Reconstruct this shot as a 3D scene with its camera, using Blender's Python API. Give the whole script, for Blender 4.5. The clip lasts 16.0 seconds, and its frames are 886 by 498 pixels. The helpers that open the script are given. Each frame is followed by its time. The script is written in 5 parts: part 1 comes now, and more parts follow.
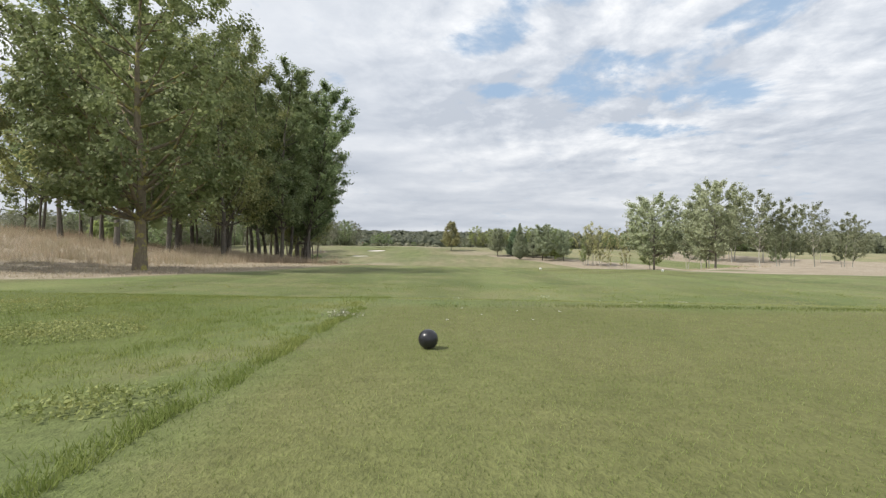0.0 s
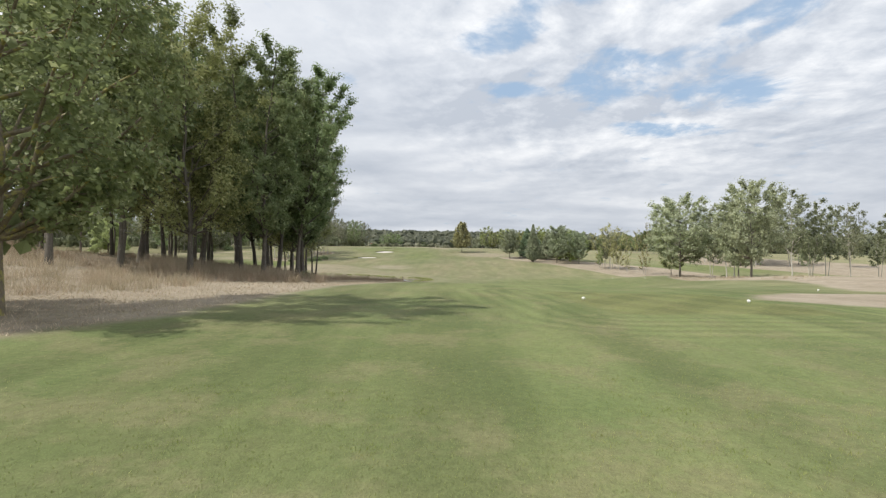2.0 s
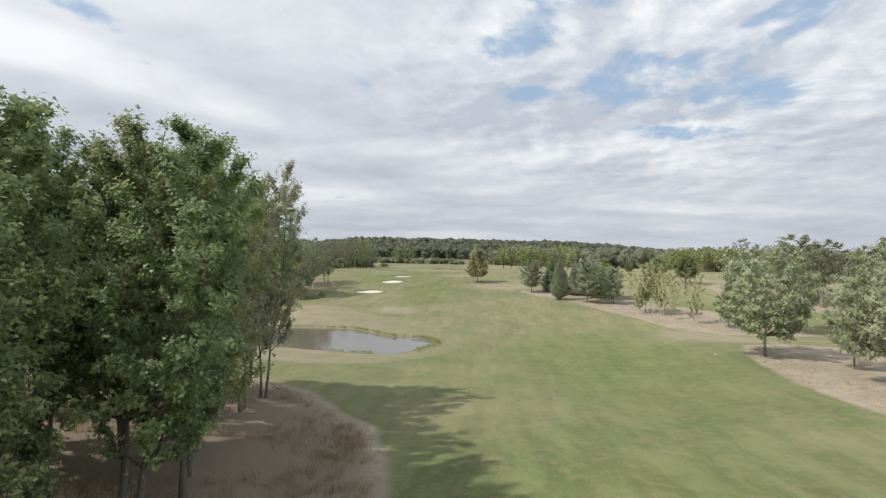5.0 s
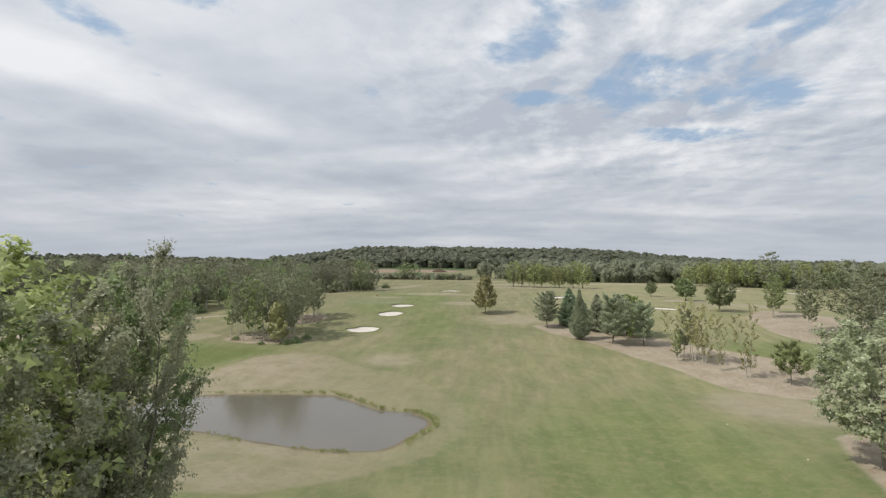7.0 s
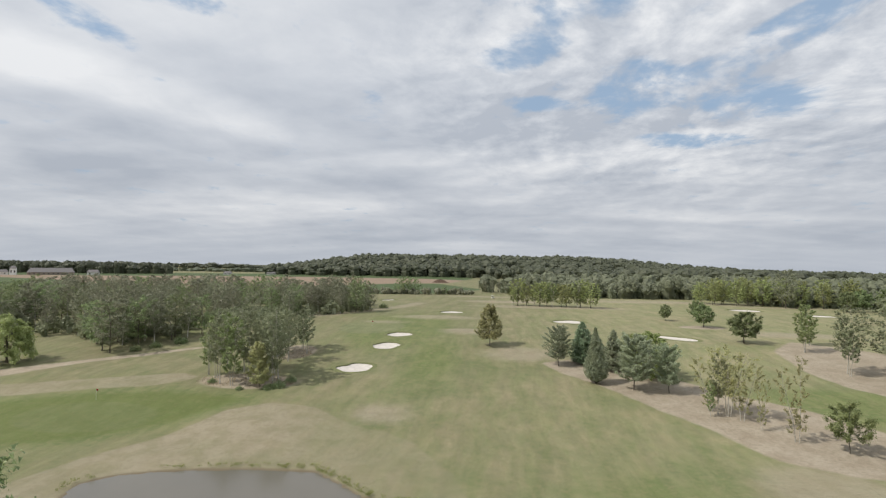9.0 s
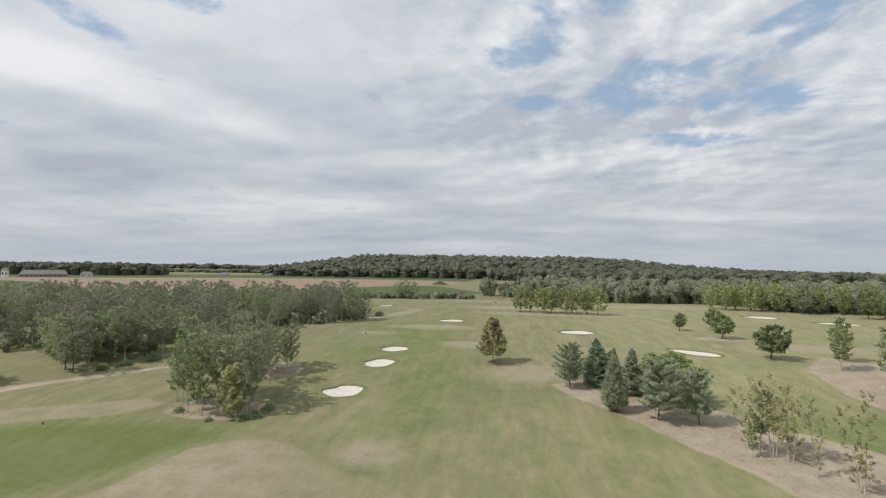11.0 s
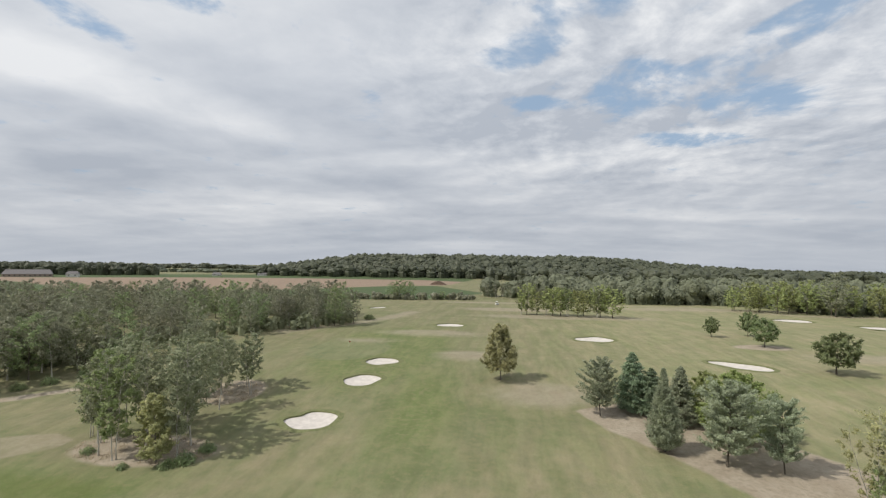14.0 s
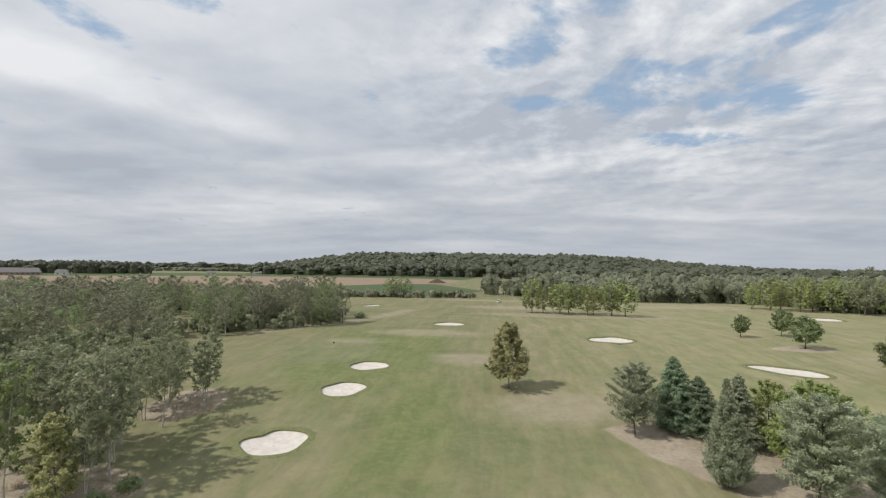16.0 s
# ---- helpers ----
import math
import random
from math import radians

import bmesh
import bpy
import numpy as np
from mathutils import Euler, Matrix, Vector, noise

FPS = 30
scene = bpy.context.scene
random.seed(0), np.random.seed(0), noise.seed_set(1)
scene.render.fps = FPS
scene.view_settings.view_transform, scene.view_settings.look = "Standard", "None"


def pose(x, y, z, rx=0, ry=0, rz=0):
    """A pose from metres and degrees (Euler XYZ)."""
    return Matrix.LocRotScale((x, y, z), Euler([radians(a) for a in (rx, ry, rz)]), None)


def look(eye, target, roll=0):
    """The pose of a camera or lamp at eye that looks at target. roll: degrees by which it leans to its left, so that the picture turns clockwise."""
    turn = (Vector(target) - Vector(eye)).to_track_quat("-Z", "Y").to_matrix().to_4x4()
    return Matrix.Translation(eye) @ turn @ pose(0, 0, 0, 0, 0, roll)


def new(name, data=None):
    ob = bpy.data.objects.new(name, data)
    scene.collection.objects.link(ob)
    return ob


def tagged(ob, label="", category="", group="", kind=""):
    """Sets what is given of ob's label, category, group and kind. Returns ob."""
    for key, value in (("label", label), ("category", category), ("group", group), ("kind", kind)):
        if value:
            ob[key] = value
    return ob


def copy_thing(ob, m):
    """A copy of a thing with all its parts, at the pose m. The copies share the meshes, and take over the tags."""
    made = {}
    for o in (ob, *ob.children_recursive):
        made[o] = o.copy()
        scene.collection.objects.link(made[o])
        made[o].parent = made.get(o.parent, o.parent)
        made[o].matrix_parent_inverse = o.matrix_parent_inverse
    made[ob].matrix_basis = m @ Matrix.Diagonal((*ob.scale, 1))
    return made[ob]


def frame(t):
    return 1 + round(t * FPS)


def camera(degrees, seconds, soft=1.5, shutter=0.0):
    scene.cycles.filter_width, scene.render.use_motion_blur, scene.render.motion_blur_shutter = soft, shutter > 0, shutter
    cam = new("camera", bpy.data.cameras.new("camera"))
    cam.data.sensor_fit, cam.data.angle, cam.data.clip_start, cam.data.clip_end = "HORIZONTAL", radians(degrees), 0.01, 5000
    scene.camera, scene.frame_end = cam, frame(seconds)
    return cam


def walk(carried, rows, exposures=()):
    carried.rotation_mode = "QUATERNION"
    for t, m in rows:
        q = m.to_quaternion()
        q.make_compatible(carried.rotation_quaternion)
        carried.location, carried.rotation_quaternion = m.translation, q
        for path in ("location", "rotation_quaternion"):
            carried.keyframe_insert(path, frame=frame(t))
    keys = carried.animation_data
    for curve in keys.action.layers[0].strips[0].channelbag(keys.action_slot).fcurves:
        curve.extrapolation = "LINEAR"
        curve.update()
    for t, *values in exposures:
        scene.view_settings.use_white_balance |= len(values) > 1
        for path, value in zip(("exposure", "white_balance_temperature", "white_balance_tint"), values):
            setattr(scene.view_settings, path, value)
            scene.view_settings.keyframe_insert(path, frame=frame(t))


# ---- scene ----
cam = camera(84.0, 16.0, 1.3)
PATH = [
    (0, (-0.955, 15.204, 0.431), (-1.032, 17.202, 0.446), 0.9),
    (0.5, (-0.985, 15.984, 0.412), (-1.069, 17.982, 0.425), 0.9),
    (1, (-0.991, 17.258, 0.465), (-1.087, 19.255, 0.475), 0.9),
    (1.5, (-0.961, 18.697, 0.584), (-1.069, 20.694, 0.596), 0.8),
    (2, (-1.167, 20.766, 1.239), (-1.286, 22.762, 1.251), 1.1),
    (2.5, (-1.337, 23.28, 2.449), (-1.469, 25.276, 2.459), 1.2),
    (3, (-1.327, 25.827, 3.943), (-1.477, 27.821, 3.957), 1.0),
    (3.5, (-1.577, 28.593, 5.445), (-1.735, 30.586, 5.46), 1.0),
    (4, (-1.954, 31.541, 6.938), (-2.123, 33.533, 6.959), 1.1),
    (4.5, (-1.836, 35.428, 8.315), (-2.014, 37.42, 8.34), 1.4),
    (6.8, (-1.768, 55.886, 16.949), (-1.982, 57.874, 16.99), 0.4),
    (7, (-1.878, 57.298, 17.282), (-2.095, 59.285, 17.331), 0.6),
    (7.5, (-2.162, 60.205, 18.798), (-2.381, 62.192, 18.854), 0.7),
    (8, (-2.502, 63.201, 20.558), (-2.722, 65.187, 20.619), 0.7),
    (8.5, (-2.802, 66.11, 22.248), (-3.024, 68.096, 22.312), 0.8),
    (9, (-3.153, 69.209, 23.672), (-3.375, 71.195, 23.741), 0.8),
    (11.5, (-4.503, 85.152, 26.246), (-4.725, 87.138, 26.313), 0.7),
    (12, (-4.909, 88.759, 26.206), (-5.13, 90.746, 26.274), 0.7),
    (12.5, (-5.133, 92.449, 26.09), (-5.353, 94.435, 26.159), 0.7),
    (13, (-5.599, 96.459, 25.93), (-5.817, 98.446, 25.999), 0.8),
    (13.5, (-5.933, 100.545, 25.672), (-6.151, 102.532, 25.741), 0.8),
    (14, (-6.2, 104.672, 25.32), (-6.418, 106.659, 25.387), 0.7),
    (14.5, (-6.541, 108.845, 24.822), (-6.758, 110.832, 24.89), 0.7),
    (15, (-6.985, 113.399, 24.302), (-7.201, 115.386, 24.369), 0.7),
    (15.5, (-7.415, 117.479, 23.729), (-7.627, 119.466, 23.797), 0.7),
    (16, (-7.631, 121.636, 23.007), (-7.846, 123.623, 23.073), 0.7),
]
walk(cam, [(t, look(e, g, r)) for t, e, g, r in PATH],
     exposures=[(0, 0.34), (3.5, 0.32), (4.7, 0.27), (7.0, 0.10), (9.0, 0.06), (16.0, 0.04)])

# ---- world and sun ----
SUN_EL, SUN_DIR = radians(48), Vector((-0.92, -0.39, 0)).normalized()


class Nodes:
    """Small helper to wire shader nodes."""

    def __init__(self, tree):
        self.t = tree
        self.t.nodes.clear()

    def n(self, kind, ins=None):
        node = self.t.nodes.new(kind)
        for k, v in (ins or {}).items():
            self.put(node.inputs[k], v)
        return node

    def put(self, socket, v):
        if isinstance(v, bpy.types.NodeSocket):
            self.t.links.new(v, socket)
        elif isinstance(v, bpy.types.Node):
            self.t.links.new(v.outputs[0], socket)
        else:
            socket.default_value = v

    def math(self, op, a, b=0.0, clamp=False):
        node = self.t.nodes.new("ShaderNodeMath")
        node.operation, node.use_clamp = op, clamp
        self.put(node.inputs[0], a)
        self.put(node.inputs[1], b)
        return node.outputs[0]

    def scaled(self, v, by):
        node = self.t.nodes.new("ShaderNodeVectorMath")
        node.operation = "MULTIPLY"
        self.put(node.inputs[0], v)
        self.put(node.inputs[1], by)
        return node.outputs[0]

    def attr(self, name):
        node = self.t.nodes.new("ShaderNodeAttribute")
        node.attribute_name = name
        return node.outputs["Fac"]

    def ramp(self, v, lo, hi, a=0.0, b=1.0):
        node = self.n("ShaderNodeMapRange", {0: v, 1: lo, 2: hi, 3: a, 4: b})
        node.interpolation_type = "SMOOTHSTEP"
        return node.outputs[0]

    def mix(self, f, a, b, how="MIX"):
        m = self.t.nodes.new("ShaderNodeMix")
        m.data_type, m.blend_type = "RGBA", how
        self.put(m.inputs[0], f)
        for sock, v in ((m.inputs[6], a), (m.inputs[7], b)):
            self.put(sock, (*v, 1) if isinstance(v, tuple) and len(v) == 3 else v)
        return m.outputs[2]

    def noise(self, vec, scale, detail=4.0, rough=0.55, out=0):
        return self.n("ShaderNodeTexNoise", {"Vector": vec, "Scale": scale, "Detail": detail, "Roughness": rough}).outputs[out]


# gaps in the cloud deck: azimuth, sine of the height, half width, half height, slope
GAPS = [(0.055, 0.405, 0.085, 0.035, 0.1), (0.16, 0.465, 0.09, 0.030, 0.0), (0.25, 0.318, 0.07, 0.050, 0.0), (0.37, 0.312, 0.17, 0.042, -0.28),
        (0.455, 0.360, 0.12, 0.030, 0.3), (0.54, 0.385, 0.10, 0.03, 0.3), (0.36, 0.228, 0.11, 0.014, -0.1), (0.08, 0.312, 0.08, 0.014, -0.1),
        (-0.60, 0.430, 0.10, 0.020, 0.0), (-0.76, 0.378, 0.08, 0.02, -0.3), (0.9, 0.36, 0.2, 0.05, 0.1), (0.30, 0.56, 0.3, 0.06, 0.2)]
# brighter (+) and greyer (-) banks of the deck, with how strongly
BANKS = [(-0.30, 0.43, 0.45, 0.07, 0.0, 0.8), (-0.68, 0.285, 0.35, 0.035, -0.12, 1.3), (0.16, 0.205, 0.28, 0.022, 0.12, 1.4), (0.62, 0.315, 0.14, 0.07, 0.0, 0.8),
         (-0.22, 0.150, 0.20, 0.022, 0.0, -1.1), (-0.20, 0.262, 0.42, 0.035, -0.1, -0.7), (-0.72, 0.236, 0.28, 0.025, -0.1, -1.0), (0.05, 0.36, 0.25, 0.05, 0.0, -0.3),
         (0.31, 0.338, 0.05, 0.018, 0.1, 1.5), (0.25, 0.42, 0.12, 0.03, 0.0, 0.4), (-0.55, 0.16, 0.3, 0.02, 0.0, -0.5), (0.40, 0.30, 0.45, 0.17, 0.0, -0.55)]


def build_world():
    world = bpy.data.worlds.new("sky")
    scene.world = world
    world.use_nodes = True
    k = Nodes(world.node_tree)
    d = k.n("ShaderNodeTexCoord").outputs["Generated"]
    sep = k.n("ShaderNodeSeparateXYZ", {0: d})
    x, y, z = sep.outputs
    sky = k.n("ShaderNodeTexSky")
    sky.sky_type, sky.sun_disc, sky.sun_elevation = "NISHITA", False, SUN_EL
    sky.sun_rotation, sky.air_density, sky.dust_density = math.atan2(SUN_DIR.x, SUN_DIR.y), 1.0, 1.5
    blue = k.mix(1.0, sky.outputs[0], (0.085, 0.085, 0.085), "MULTIPLY")
    # cloud deck: the direction projected on a sheet overhead
    h = k.math("ADD", k.math("MAXIMUM", z, 0.0), 0.13)
    px, py = k.math("DIVIDE", x, h), k.math("DIVIDE", y, h)
    p0 = k.n("ShaderNodeCombineXYZ", {0: px, 1: py, 2: 0.37}).outputs[0]
    warp = k.n("ShaderNodeTexNoise", {"Vector": p0, "Scale": 1.1, "Detail": 3.0}).outputs["Color"]
    p = k.n("ShaderNodeVectorMath", {0: p0, 1: k.scaled(warp, (0.40, 0.26, 0.0))}).outputs[0]
    big = k.noise(p, 0.8, 5.0, 0.55)
    puff = k.noise(k.scaled(p, (1.15, 1.0, 1.0)), 3.6, 9.0, 0.60)
    streak = k.noise(k.scaled(p, (0.42, 1.25, 1.0)), 1.35, 3.5, 0.48)
    fine = k.noise(p, 7.5, 6.0, 0.62)
    # the same cloud a little nearer the sun: its difference is the lit side of each billow
    side = k.n("ShaderNodeVectorMath", {0: p, 1: (-0.07, -0.05, 0.0)}).outputs[0]
    puff2 = k.noise(k.scaled(side, (1.15, 1.0, 1.0)), 3.6, 9.0, 0.60)
    streak2 = k.noise(k.scaled(side, (0.42, 1.25, 1.0)), 1.35, 3.5, 0.48)
    az = k.math("ARCTAN2", x, y)

    def blob(a0, z0, ra, rz, slope=0.0):
        """1 at a place of the sky, falling to 0 round it."""
        da = k.math("SUBTRACT", az, a0)
        dz = k.math("SUBTRACT", k.math("SUBTRACT", z, z0), k.math("MULTIPLY", da, slope))
        da, dz = k.math("DIVIDE", da, ra), k.math("DIVIDE", dz, rz)
        return k.ramp(k.math("ADD", k.math("MULTIPLY", da, da), k.math("MULTIPLY", dz, dz)), 0.0, 1.9, 1.0, 0.0)

    def total(*parts):
        out = parts[0]
        for q in parts[1:]:
            out = k.math("ADD", out, q)
        return out
    # where the deck breaks up: several gaps with puffs of cloud between them
    gaps = k.math("MINIMUM", total(*[blob(*g) for g in GAPS]), 1.0)
    broken = blob(0.42, 0.37, 0.62, 0.22)
    shade = total(k.math("MULTIPLY", big, 0.40), k.math("MULTIPLY", streak, 0.42), k.math("MULTIPLY", puff, 0.15), k.math("MULTIPLY", fine, 0.05))
    shade = k.math("ADD", shade, k.math("MULTIPLY", k.math("ADD", k.math("MULTIPLY", broken, 0.60), 0.12), k.math("SUBTRACT", puff2, puff)))
    shade = k.math("ADD", shade, k.math("MULTIPLY", k.math("SUBTRACT", streak2, streak), 0.30))
    shade = k.math("ADD", shade, k.math("MULTIPLY", total(*[k.math("MULTIPLY", blob(*g[:5]), g[5]) for g in BANKS]), 0.06))
    cloud = k.n("ShaderNodeValToRGB", {0: shade})
    el = cloud.color_ramp.elements
    el[0].position, el[0].color = 0.40, (0.455, 0.495, 0.560, 1)
    el[1].position, el[1].color = 0.655, (0.795, 0.810, 0.832, 1)
    e = el.new(0.52)
    e.color = (0.595, 0.627, 0.678, 1)
    hole = total(k.math("MULTIPLY", gaps, 0.42), k.math("MULTIPLY", k.math("SUBTRACT", puff, 0.5), 1.25), k.math("MULTIPLY", k.math("SUBTRACT", fine, 0.5), 0.85))
    hole = k.ramp(hole, 0.13, 0.56)
    blue = k.mix(0.62, blue, (0.385, 0.535, 0.720))
    col = k.mix(k.math("MULTIPLY", hole, 0.92), cloud.outputs[0], blue)
    haze = k.ramp(z, 0.0, 0.10, 1.0, 0.0)
    col = k.mix(k.math("MULTIPLY", haze, 0.7), col, (0.515, 0.555, 0.620))
    low = k.ramp(z, 0.0, 0.36, 0.86, 1.0)
    col = k.mix(1.0, col, k.n("ShaderNodeCombineColor", {i: low for i in range(3)}).outputs[0], "MULTIPLY")
    bg = k.n("ShaderNodeBackground", {0: col, 1: 1.0})
    k.n("ShaderNodeOutputWorld", {0: bg})


build_world()
sun = new("sun", bpy.data.lights.new("sun", "SUN"))
sun.data.energy, sun.data.angle, sun.data.color = 3.3, radians(0.9), (1.0, 0.95, 0.86)
sun.matrix_world = look(SUN_DIR * 80 * math.cos(SUN_EL) + Vector((0, 100, 80 * math.sin(SUN_EL))), (0, 100, 0))


# ---- materials ----
def material(name, build):
    m = bpy.data.materials.new(name)
    m.use_nodes = True
    k = Nodes(m.node_tree)
    k.n("ShaderNodeOutputMaterial", {0: build(k)})
    return m


def bsdf(k, color, rough=0.8, metal=0.0, normal=None, spec=0.3):
    ins = {"Base Color": color if not isinstance(color, tuple) else (*color, 1), "Roughness": rough, "Metallic": metal,
           "Specular IOR Level": spec}
    if normal is not None:
        ins["Normal"] = normal
    return k.n("ShaderNodeBsdfPrincipled", ins).outputs[0]


def bump(k, height, strength=0.5, distance=0.05):
    return k.n("ShaderNodeBump", {"Height": height, "Strength": strength, "Distance": distance}).outputs[0]


def leaf_material(name, dark, light, tip, tip_share=0.1, through_light=0.5, lump=0.45):
    """Foliage: every leaf is an island with a tone of its own, whole boughs differ a little, light passes through."""
    def build(k):
        isl = k.n("ShaderNodeNewGeometry").outputs["Random Per Island"]
        pos = k.n("ShaderNodeTexCoord").outputs["Object"]
        c = k.mix(k.ramp(isl, 0.0, 1.0, 0.22, 0.78), dark, light)
        bough = k.noise(pos, lump, 3.0)
        c = k.mix(k.ramp(bough, 0.42, 0.62, 0.0, 0.75), c, light)
        c = k.mix(k.ramp(isl, 1.0 - tip_share, 1.0, 0.0, 0.85), c, tip)
        own = k.n("ShaderNodeObjectInfo").outputs["Random"]
        c = k.n("ShaderNodeHueSaturation", {"Hue": k.ramp(own, 0, 1, 0.481, 0.507), "Saturation": 0.98,
                                            "Value": k.ramp(own, 0, 1, 0.85, 1.15), "Color": c}).outputs[0]
        a = bsdf(k, c, 0.55, spec=0.35)
        b = k.n("ShaderNodeBsdfTranslucent", {0: c}).outputs[0]
        return k.n("ShaderNodeMixShader", {0: through_light, 1: a, 2: b}).outputs[0]
    return material(name, build)


def bark_material(name, base, patch, amount, scale=3.0):
    def build(k):
        pos = k.n("ShaderNodeTexCoord").outputs["Object"]
        s = k.scaled(pos, (1.0, 1.0, 0.35))
        g = k.noise(s, scale * 6, 5.0)
        big = k.noise(pos, scale, 4.0, 0.7)
        c = k.mix(k.ramp(g, 0.3, 0.7), tuple(v * 0.7 for v in base), base)
        c = k.mix(k.ramp(big, amount, amount + 0.12), c, patch)
        return bsdf(k, c, 0.85, normal=bump(k, g, 0.7, 0.04))
    return material(name, build)


LEAF = leaf_material("leaf_green", (0.159, 0.204, 0.083), (0.310, 0.365, 0.156), (0.488, 0.512, 0.292))
LEAF_FRESH = leaf_material("leaf_fresh_green", (0.194, 0.257, 0.086), (0.356, 0.427, 0.158), (0.468, 0.504, 0.252))
LEAF_DARK = leaf_material("leaf_dark", (0.150, 0.202, 0.096), (0.290, 0.356, 0.167), (0.496, 0.543, 0.290))
LEAF_GREY = leaf_material("leaf_grey_green", (0.187, 0.202, 0.133), (0.328, 0.337, 0.228), (0.546, 0.540, 0.429), 0.12)
LEAF_WILLOW = leaf_material("leaf_willow", (0.255, 0.275, 0.182), (0.445, 0.460, 0.312), (0.68, 0.69, 0.53), 0.12)
LEAF_PALE = leaf_material("leaf_pale", (0.244, 0.270, 0.167), (0.429, 0.460, 0.293), (0.616, 0.649, 0.473), 0.25)
LEAF_OLIVE = leaf_material("leaf_olive", (0.218, 0.262, 0.106), (0.430, 0.478, 0.200), (0.580, 0.605, 0.325), 0.12)
LEAF_YELLOW = leaf_material("leaf_yellow_green", (0.281, 0.296, 0.142), (0.492, 0.491, 0.244), (0.698, 0.634, 0.343), 0.15)
NEEDLE = leaf_material("needle_green", (0.142, 0.204, 0.130), (0.267, 0.340, 0.206), (0.373, 0.438, 0.281), 0.1, 0.4)
NEEDLE_BLUE = leaf_material("needle_blue", (0.217, 0.261, 0.177), (0.414, 0.462, 0.307), (0.536, 0.580, 0.407), 0.15, 0.4)
WOODS = leaf_material("woods_green", (0.130, 0.147, 0.095), (0.222, 0.242, 0.155), (0.269, 0.288, 0.181), 0.1, 0.35, 0.055)
FOREST = leaf_material("forest_green", (0.073, 0.088, 0.054), (0.119, 0.136, 0.085), (0.132, 0.146, 0.093), 0.05, 0.25, 0.04)
LEAF_BIRCH = leaf_material("leaf_birch", (0.178, 0.203, 0.120), (0.311, 0.341, 0.206), (0.534, 0.571, 0.394), 0.1)
LEAF_MAPLE = leaf_material("leaf_maple", (0.134, 0.168, 0.073), (0.271, 0.308, 0.134), (0.498, 0.513, 0.291))
BARK = bark_material("bark_brown", (0.135, 0.115, 0.090), (0.22, 0.20, 0.165), 0.55)
BARK_GREY = bark_material("bark_grey", (0.20, 0.18, 0.15), (0.30, 0.28, 0.24), 0.55)
BARK_PALE = bark_material("bark_pale_grey", (0.165, 0.148, 0.122), (0.30, 0.28, 0.24), 0.58)
BARK_BIRCH = bark_material("bark_birch", (0.52, 0.49, 0.43), (0.09, 0.08, 0.07), 0.56, 2.0)
BARK_MOSS = bark_material("bark_lichen", (0.24, 0.20, 0.14), (0.33, 0.30, 0.10), 0.50)


